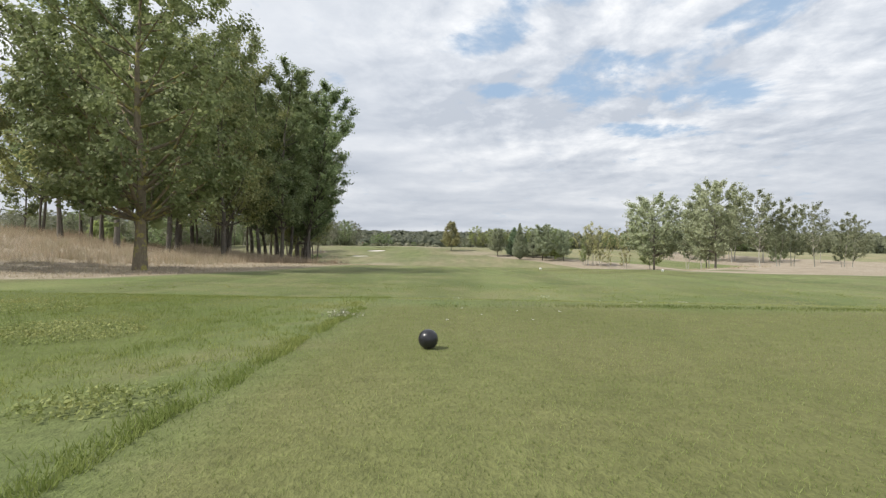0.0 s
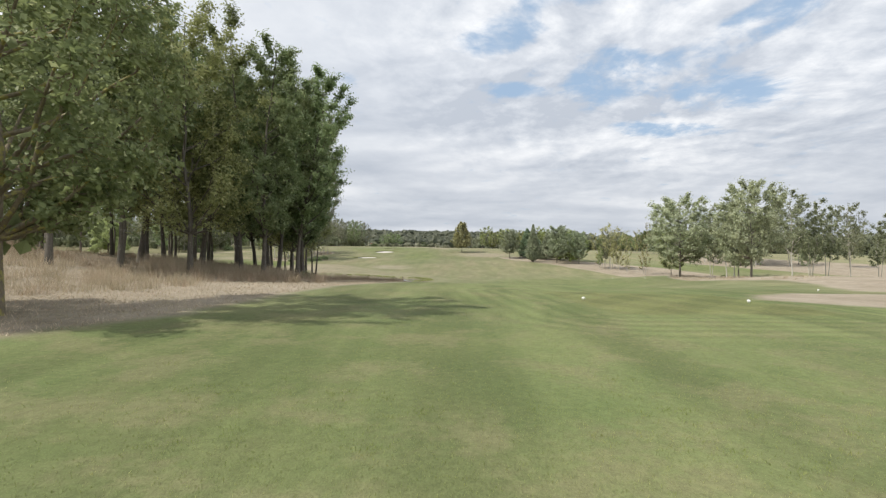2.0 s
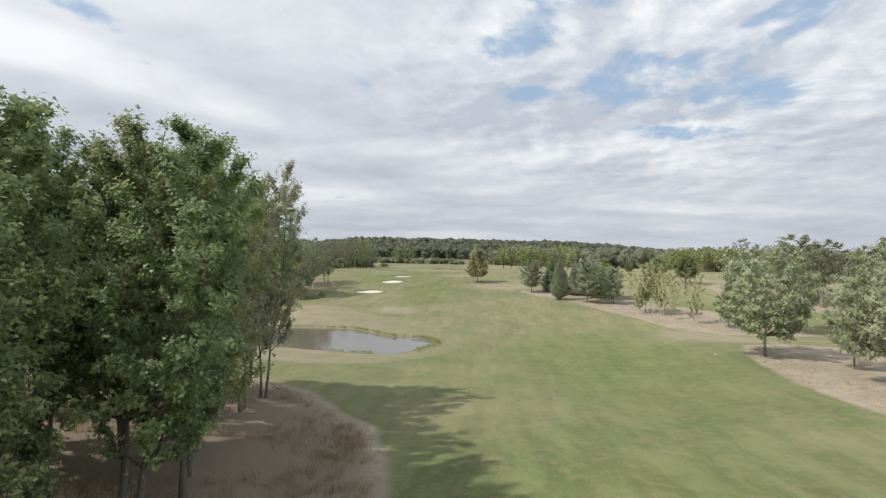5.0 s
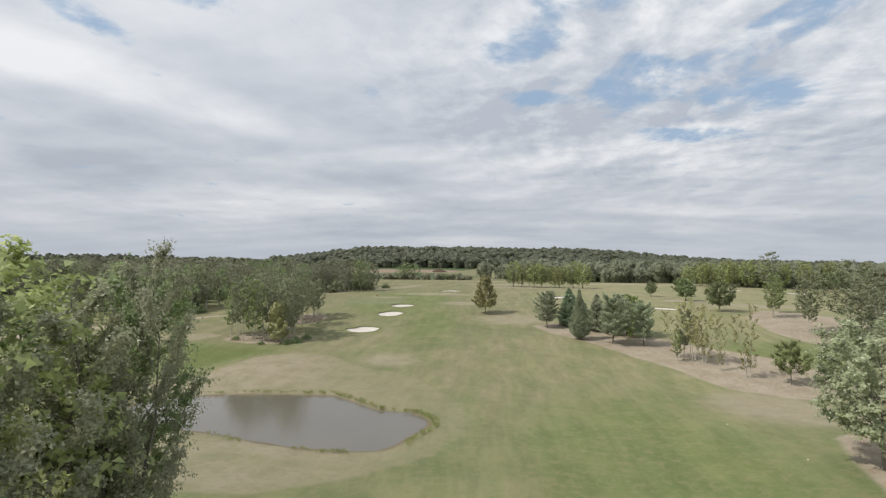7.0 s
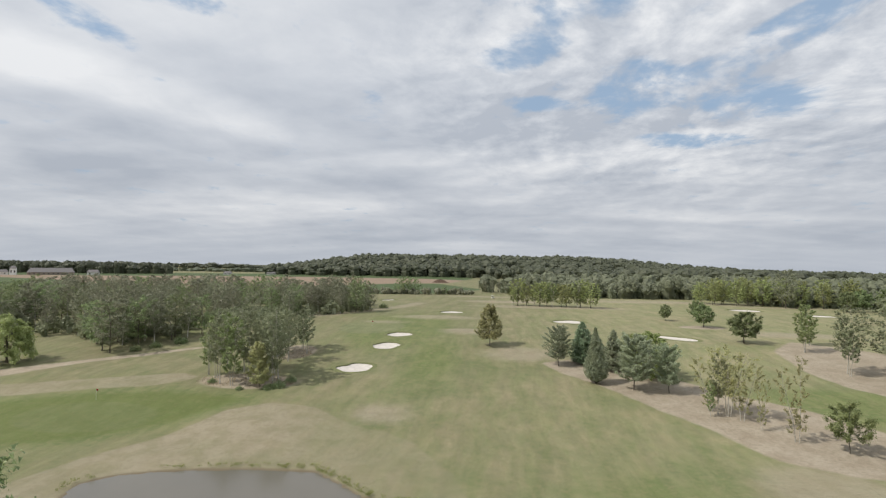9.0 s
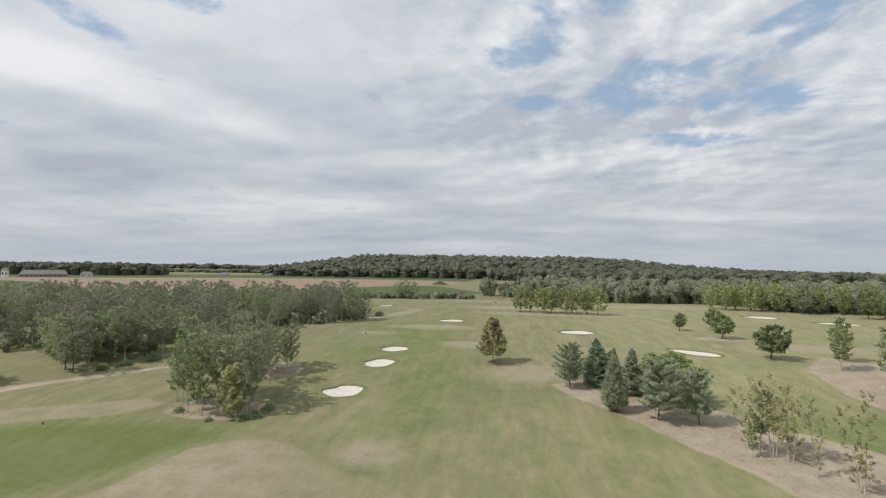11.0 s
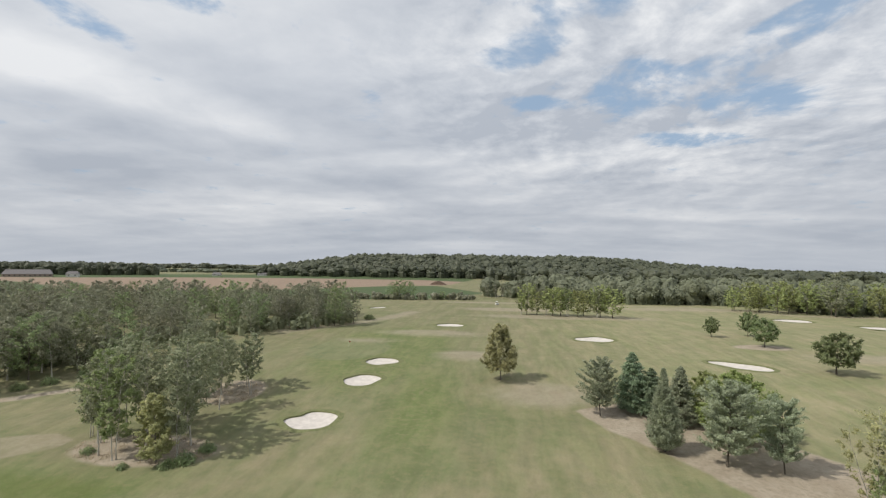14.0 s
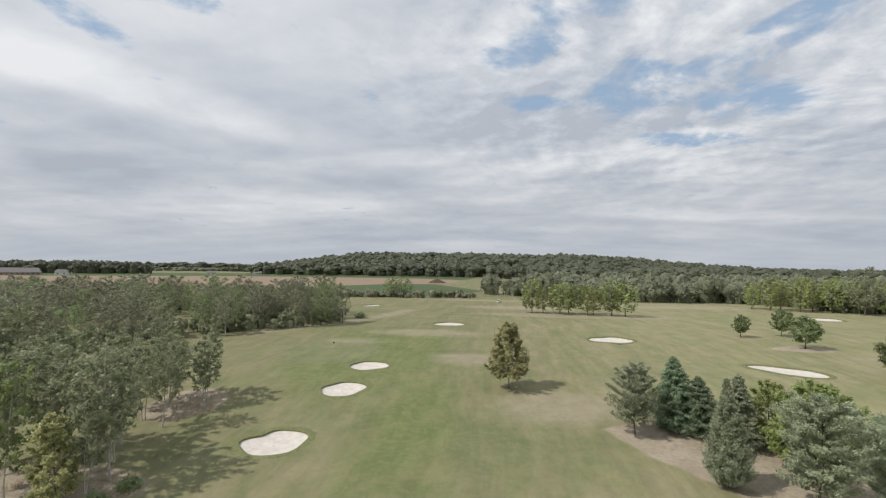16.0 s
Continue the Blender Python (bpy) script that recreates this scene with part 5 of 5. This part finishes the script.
def patchy(x, y, scale, level):
    return np.sin(x * scale + 1.3 * np.sin(y * scale * 0.7)) + np.sin(y * scale * 1.3 + 1.1 * np.sin(x * scale * 0.6)) > level


STRAW_BED = [(-12.2, 36), (-11.8, 39.5), (-14.5, 43.2), (-24, 43), (-45, 40), (-60, 30), (-40, 25.5), (-24, 27), (-16.5, 30), (-14.2, 33.5)]
blades("dry_straw", clumps(21, 2600, 26, -60, -11, 25, 44, lambda x, y: poly_sd(x, y, STRAW_BED) > 0), 0.45, 0.008, STRAW, "tall bleached straw grass", 22, "dry grass", 0.3)
blades("dry_straw", clumps(23, 2400, 22, -40, -6.5, 42, 86, lambda x, y: (poly_sd(x, y, WOOD_FLOOR) > 1.5) & (x < -8.5 - 0.04 * (y - 42)) & patchy(x, y, 0.35, -0.1)),
       0.55, 0.010, STRAW_DIM, "brown dry grass among the trunks", 24, "dry grass", 0.35)
blades("dry_straw", clumps(35, 620, 26, -20, -13.5, 46, 60, lambda x, y: patchy(x, y, 0.9, -0.3), 0.3), 0.75, 0.010, STRAW, "tall bleached straw grass among the trunks", 36, "dry grass", 0.3)
blades("dry_straw", clumps(25, 500, 22, -12, -6.5, 56, 76, lambda x, y: (poly_sd(x, y, WOOD_FLOOR) > 0.8) & patchy(x, y, 0.5, 0.2)),
       0.45, 0.010, STRAW_DIM, "brown dry grass at the wood's edge", 26, "dry grass", 0.35)
blades("dry_stubble", strewn(27, 60000, -26, -5, 22, 62, lambda x, y: poly_sd(x, y, WOOD_FLOOR) > 0.1), 0.06, 0.012, STRAW, "short bleached mown straw", 28, "dry grass", 0.9)
blades("dry_straw", clumps(29, 900, 20, 30, 60, 72, 122, lambda x, y: (poly_sd(x, y, NEAR_ROUGH) > 0.5) & (poly_sd(x, y, NEAR_ROUGH) < 5), 0.2), 0.28, 0.014, STRAW,
       "bleached grass at the edge of the rough", 30, "dry grass", 0.4)
blades("dry_straw", clumps(31, 500, 20, -70, -46, 166, 202, lambda x, y: np.maximum(oval_sd(x, y, -57, 172, 11, 5), oval_sd(x, y, -58, 198, 6, 7)) > 0, 0.25), 0.5, 0.02, STRAW,
       "bleached grass under the birches", 32, "dry grass", 0.4)


def shore_spots(seed, n, per):
    rg = np.random.default_rng(seed)
    k = rg.integers(0, len(POND), n)
    u = rg.uniform(0, 1, n)
    P = np.array(POND)
    c = P[k] * (1 - u[:, None]) + P[(k + 1) % len(POND)] * u[:, None]
    out = c - np.array([-30.0, 123.5])
    c = c + out / np.linalg.norm(out, axis=1, keepdims=True) * rg.uniform(0.1, 1.4, (n, 1))
    c = c[np.sin(c[:, 0] * 0.5) + np.sin(c[:, 1] * 0.7) > -0.5]
    return np.repeat(c[:, 0], per) + rg.normal(size=len(c) * per) * 0.16, np.repeat(c[:, 1], per) + rg.normal(size=len(c) * per) * 0.16


blades("shore_grass", shore_spots(33, 420, 24), 0.34, 0.016, BLADE, "uncut green grass along the pond's edge", 34, "grass", 0.35)


def tuft(x, y, s=1.0):
    """Clover tuft with small white heads."""
    rg = np.random.default_rng(int(abs(x * 1000)))
    root = tagged(new("clover_tuft"), "small clover tuft with white flower heads", "plant", "clover tufts")
    root.location = (x, y, gz(x, y))
    a, r = rg.uniform(0, 6.283, 70), rg.uniform(0, 0.16, 70) * s
    c = np.stack([np.cos(a) * r, np.sin(a) * r, rg.uniform(0.008, 0.03, 70) * s], 1)
    part("leaves", mesh_from("leaves", *leaves(rg, c, 0.016, 2, 0.022 * s, slim=0.9, fine=True), LEAF_PALE, False), root)
    for k in range(5):
        bm = bmesh.new()
        bmesh.ops.create_icosphere(bm, subdivisions=1, radius=0.0045 * s, matrix=Matrix.Translation((float(c[k, 0]), float(c[k, 1]), 0.036 * s)))
        part("flower", bm_mesh("flower", bm, WHITE), root, "white flower head")


for x, y, s in [(-1.74, 18.46, 0.9), (1.2, 21.2, 0.6), (-1.0, 22.6, 0.6), (2.4, 22.8, 0.6), (0.4, 23.4, 0.6)]:
    tuft(x, y, s)
tufts = clumps(51, 1500, 26, -5.5, -1.66, 15.9, 20.5, lambda x, y: (x < tee_edge(y) - 0.02) & patchy(x, y, 2.6, -0.5), 0.035)
blades("rough_tufts", tufts, 0.026, 0.0021, BLADE_LUSH, "longer green tufts in the uncut grass", 52, "grass", 0.55)
blades("rough_tufts", clumps(53, 700, 24, -8, 9, 20.2, 27, lambda x, y: patchy(x, y, 1.4, 0.1), 0.06), 0.026, 0.004, BLADE_LUSH, "longer green tufts in the fairway grass", 54, "grass", 0.55)


def clover_patch(seed, cx, cy, r, n):
    """A spread of small pale clover leaves in the grass."""
    rg = np.random.default_rng(seed)
    a, d = rg.uniform(0, 6.283, n), r * rg.uniform(0, 1, n) ** 0.6
    x, y = cx + np.cos(a) * d * 1.5, cy + np.sin(a) * d
    c = np.stack([x, y, rolling(x, y) + rg.uniform(0.010, 0.024, n)], 1)
    me = mesh_from("clover", *leaves(rg, c, 0.008, 2, 0.013, slim=0.95, fine=True), BLADE, False)
    tagged(new("clover", me), "pale clover leaves spread in the uncut grass", "clover", kind="stuff")


for seed, cx, cy, r, n in ((61, -3.4, 17.95, 0.40, 1100), (62, -1.98, 16.55, 0.16, 260), (63, -4.6, 18.9, 0.5, 700)):
    clover_patch(seed, cx, cy, r, n)
rg = np.random.default_rng(41)
ey = rg.uniform(15.6, 18.9, 8200)
ey = ey[np.sin(ey * 7) + np.sin(ey * 17.3) + rg.normal(size=len(ey)) > -0.6]
ex = rg.uniform(-1.2, 7.0, 11000)
ex = ex[np.sin(ex * 1.3) + np.sin(ex * 3.1) + rg.normal(size=len(ex)) * 1.2 > 0.1]
# real grass edge; its dark colour stands in for the step's shadow line
blades("edge_grass", (ex, 19.34 + 0.10 * ex + 0.05 * np.sin(ex * 2.2) + rg.normal(size=len(ex)) * 0.09), 0.018, 0.004, BLADE_SHADED, "uncut grass edge in front of the tee, in shaded colours", 45)


def daisy(x, y, s=1.0):
    root = tagged(new("daisy"), "single white daisy in the mown grass", "flower", "daisies on the tee")
    root.location = (x, y, gz(x, y))
    part("stem", mesh_from("stem", *tube([(0, 0, -0.01), (0.001, 0, 0.01), (0.002, 0, 0.022 * s)], [0.0012] * 3, 4), BLADE_LUSH), root)
    bm = bmesh.new()
    for k in range(9):
        a, r = k * 6.283 / 9, 0.010 * s
        v = [bm.verts.new((0.002 + r * f * math.cos(a + b), r * f * math.sin(a + b), 0.022 * s + h)) for f, b, h in ((0.15, 0, 0), (0.8, -0.3, 0.002), (1.0, 0, 0.001), (0.8, 0.3, 0.002))]
        bm.faces.new(v)
    part("petals", bm_mesh("petals", bm, WHITE, False), root, "white petals")


for x, y, s in [(-0.26, 18.71, 1.3), (-0.82, 18.52, 0.9), (-1.04, 18.22, 1.0), (-0.95, 18.9, 0.8), (-0.55, 18.8, 0.8), (-0.5, 18.35, 0.7), (0.35, 19.9, 0.9), (-1.3, 20.6, 0.9)]:
    daisy(x, y, s)
blades("edge_grass", (tee_edge(ey) - np.abs(rg.normal(size=len(ey))) * 0.05, ey), 0.022, 0.0024, BLADE_LUSH, "uncut grass edge along the tee", 43, "grass", 0.6)


# ---- course furniture ----
def marker(name, x, y, r, mat, label, spike=0.03):
    root = tagged(new(name), label, "tee marker")
    root.location = (x, y, gz(x, y))
    bm = bmesh.new()
    bmesh.ops.create_uvsphere(bm, u_segments=40, v_segments=24, radius=r, matrix=Matrix.Translation((0, 0, r * 0.96)))
    part("ball", bm_mesh("ball", bm, mat), root)
    bm = bmesh.new()
    bmesh.ops.create_cone(bm, cap_ends=True, segments=16, radius1=r * 0.16, radius2=r * 0.30, depth=0.02, matrix=Matrix.Translation((0, 0, 0.0)))
    bmesh.ops.create_cone(bm, cap_ends=True, segments=10, radius1=0.002, radius2=0.006, depth=0.1, matrix=Matrix.Translation((0, 0, -0.05)))
    part("spike", bm_mesh("spike", bm, mat), root)


marker("tee_marker", -1.10, 17.41, 0.0445, BLACK, "glossy black ball tee marker on mown grass")
for x, y in ((2.6, 37.6), (8.2, 38.0), (19.6, 51.6), (28.1, 125.5), (30.3, 112.5)):
    marker("tee_marker", x, y, 0.055, WHITE, "white ball marker on the fairway grass")


def flag(x, y):
    root = tagged(new("flagstick"), "thin flagstick with a small dark red flag in the green", "flagstick")
    root.location = (x, y, gz(x, y))
    part("pole", mesh_from("pole", *tube([(0, 0, -0.1), (0, 0, 1.2), (0, 0, 2.2)], [0.014, 0.012, 0.010], 6), STEEL), root)
    bm = bmesh.new()
    q = [bm.verts.new((0.01 + 0.11 * i, 0.03 * math.sin(i * 1.3), 2.18 - 0.36 * j)) for j in range(2) for i in range(5)]
    for i in range(4):
        bm.faces.new((q[i], q[i + 1], q[i + 6], q[i + 5]))
    bmesh.ops.solidify(bm, geom=bm.faces[:], thickness=0.01)
    part("flag", bm_mesh("flag", bm, RED, False), root, "dark red cloth")


flag(-80.7, 158.0)
flag(-46.0, 235.7)


def box(bm, x0, x1, y0, y1, z0, z1):
    bmesh.ops.create_cube(bm, size=1, matrix=Matrix.Translation(((x0 + x1) / 2, (y0 + y1) / 2, (z0 + z1) / 2)) @ Matrix.Diagonal((x1 - x0, y1 - y0, z1 - z0, 1)))


def golf_cart(x, y):
    root = tagged(new("golf_cart"), "white golf cart with a canopy roof parked on the far fairway", "golf cart")
    root.matrix_basis = pose(x, y, gz(x, y), 0, 0, 65)
    bm = bmesh.new()
    box(bm, -1.2, 1.2, -0.6, 0.6, 0.28, 0.62)
    box(bm, 0.75, 1.2, -0.58, 0.58, 0.62, 0.9)
    box(bm, -1.2, -0.6, -0.58, 0.58, 0.62, 0.85)
    bmesh.ops.bevel(bm, geom=bm.edges[:], offset=0.06, segments=2, affect="EDGES")
    part("body", bm_mesh("body", bm, WHITE), root)
    bm = bmesh.new()
    box(bm, -0.95, 0.85, -0.62, 0.62, 1.78, 1.86)
    bmesh.ops.bevel(bm, geom=bm.edges[:], offset=0.03, segments=2, affect="EDGES")
    part("roof", bm_mesh("roof", bm, WHITE), root)
    bm = bmesh.new()
    box(bm, -0.5, 0.05, -0.55, 0.55, 0.62, 0.8)
    box(bm, -0.58, -0.46, -0.55, 0.55, 0.8, 1.25)
    part("seat", bm_mesh("seat", bm, DARK), root, "dark seat")
    for px, py in ((0.8, 0.55), (0.8, -0.55), (-0.85, 0.55), (-0.85, -0.55)):
        part("post", mesh_from("post", *tube([(px, py, 0.6), (px * 0.97, py, 1.2), (px * 0.92, py, 1.8)], [0.025] * 3, 6), STEEL), root)
        bm = bmesh.new()
        bmesh.ops.create_cone(bm, cap_ends=True, segments=18, radius1=0.23, radius2=0.23, depth=0.18, matrix=pose(px, py, 0.23, 90))
        part("wheel", bm_mesh("wheel", bm, BLACK), root)


golf_cart(-6.0, 383.4)


def house(x, y, turn, lx, ly, wall_h, roof_h, label, wall=RENDER_WALL):
    root = tagged(new("farmhouse"), label, "house")
    root.matrix_basis = pose(x, y, gz(x, y) - 0.3, 0, 0, turn)
    bm = bmesh.new()
    box(bm, -lx / 2, lx / 2, -ly / 2, ly / 2, 0, wall_h)
    part("wall", bm_mesh("wall", bm, wall, False), root)
    bm = bmesh.new()
    a, b = lx / 2 + 0.6, ly / 2 + 0.6
    v = [bm.verts.new(c) for c in ((-a, -b, wall_h - 0.1), (a, -b, wall_h - 0.1), (a, b, wall_h - 0.1), (-a, b, wall_h - 0.1),
                                   (-a + roof_h * 0.6, 0, wall_h + roof_h), (a - roof_h * 0.6, 0, wall_h + roof_h))]
    for f in ((0, 1, 5, 4), (2, 3, 4, 5), (1, 2, 5), (3, 0, 4), (0, 3, 2, 1)):
        bm.faces.new([v[i] for i in f])
    part("roof", bm_mesh("roof", bm, ROOF, False), root, "grey tiled roof")
    n = max(2, int(lx / 5))
    for i in range(n):
        bm = bmesh.new()
        cx = -lx / 2 + lx * (i + 0.5) / n
        box(bm, cx - 0.7, cx + 0.7, -ly / 2 - 0.06, -ly / 2 + 0.1, wall_h * 0.35, wall_h * 0.75)
        part("window", bm_mesh("window", bm, DARK, False), root)


house(-630, 700, 42, 52, 18, 4.0, 6.0, "long farm building with a grey hipped roof", simple("brown_brick", (0.30, 0.24, 0.20), 0.9))
house(-660, 672, 42, 7, 8, 9.0, 3.5, "tall narrow white gable house beside the farm", WHITE)
house(-672, 668, 42, 12, 8, 4.0, 3.5, "small pale house beside the farm")
house(-585, 722, 30, 14, 8, 4.5, 3.5, "small pale house beside the farm")
house(-470, 880, 20, 13, 8, 3.0, 3, "distant pale house by the trees")
house(-400, 900, 10, 15, 8, 2.6, 2.6, "distant pale house by the trees")
house(-340, 930, 10, 18, 8, 3.5, 4, "distant low brown house by the trees", simple("old_brick", (0.32, 0.22, 0.17), 0.9))
house(-275, 960, 5, 34, 8, 3.0, 2, "distant low pale barn by the trees")


def mound():
    rg = np.random.default_rng(3)
    n, rings = 28, [(1.0, 0.0), (0.8, 0.30), (0.55, 0.68), (0.3, 0.9), (0.05, 1.0)]
    co = []
    for s, h in rings:
        a = np.arange(n) / n * 6.283
        r = s * (1 + rg.normal(size=n) * 0.06)
        co.append(np.stack([np.cos(a) * r * 10, np.sin(a) * r * 6, np.full(n, h * 4.0) * (1 + rg.normal(size=n) * 0.05) - 0.1], 1))
    f = [(k * n + j, k * n + (j + 1) % n, (k + 1) * n + (j + 1) % n, (k + 1) * n + j) for k in range(len(rings) - 1) for j in range(n)]
    ob = tagged(new("soil_heap", mesh_from("soil_heap", np.concatenate(co), f, SOIL)), "heap of dark brown soil on the harvested field", "soil heap")
    ob.location = (-71.8, 658.0, gz(-71.8, 658.0))


mound()
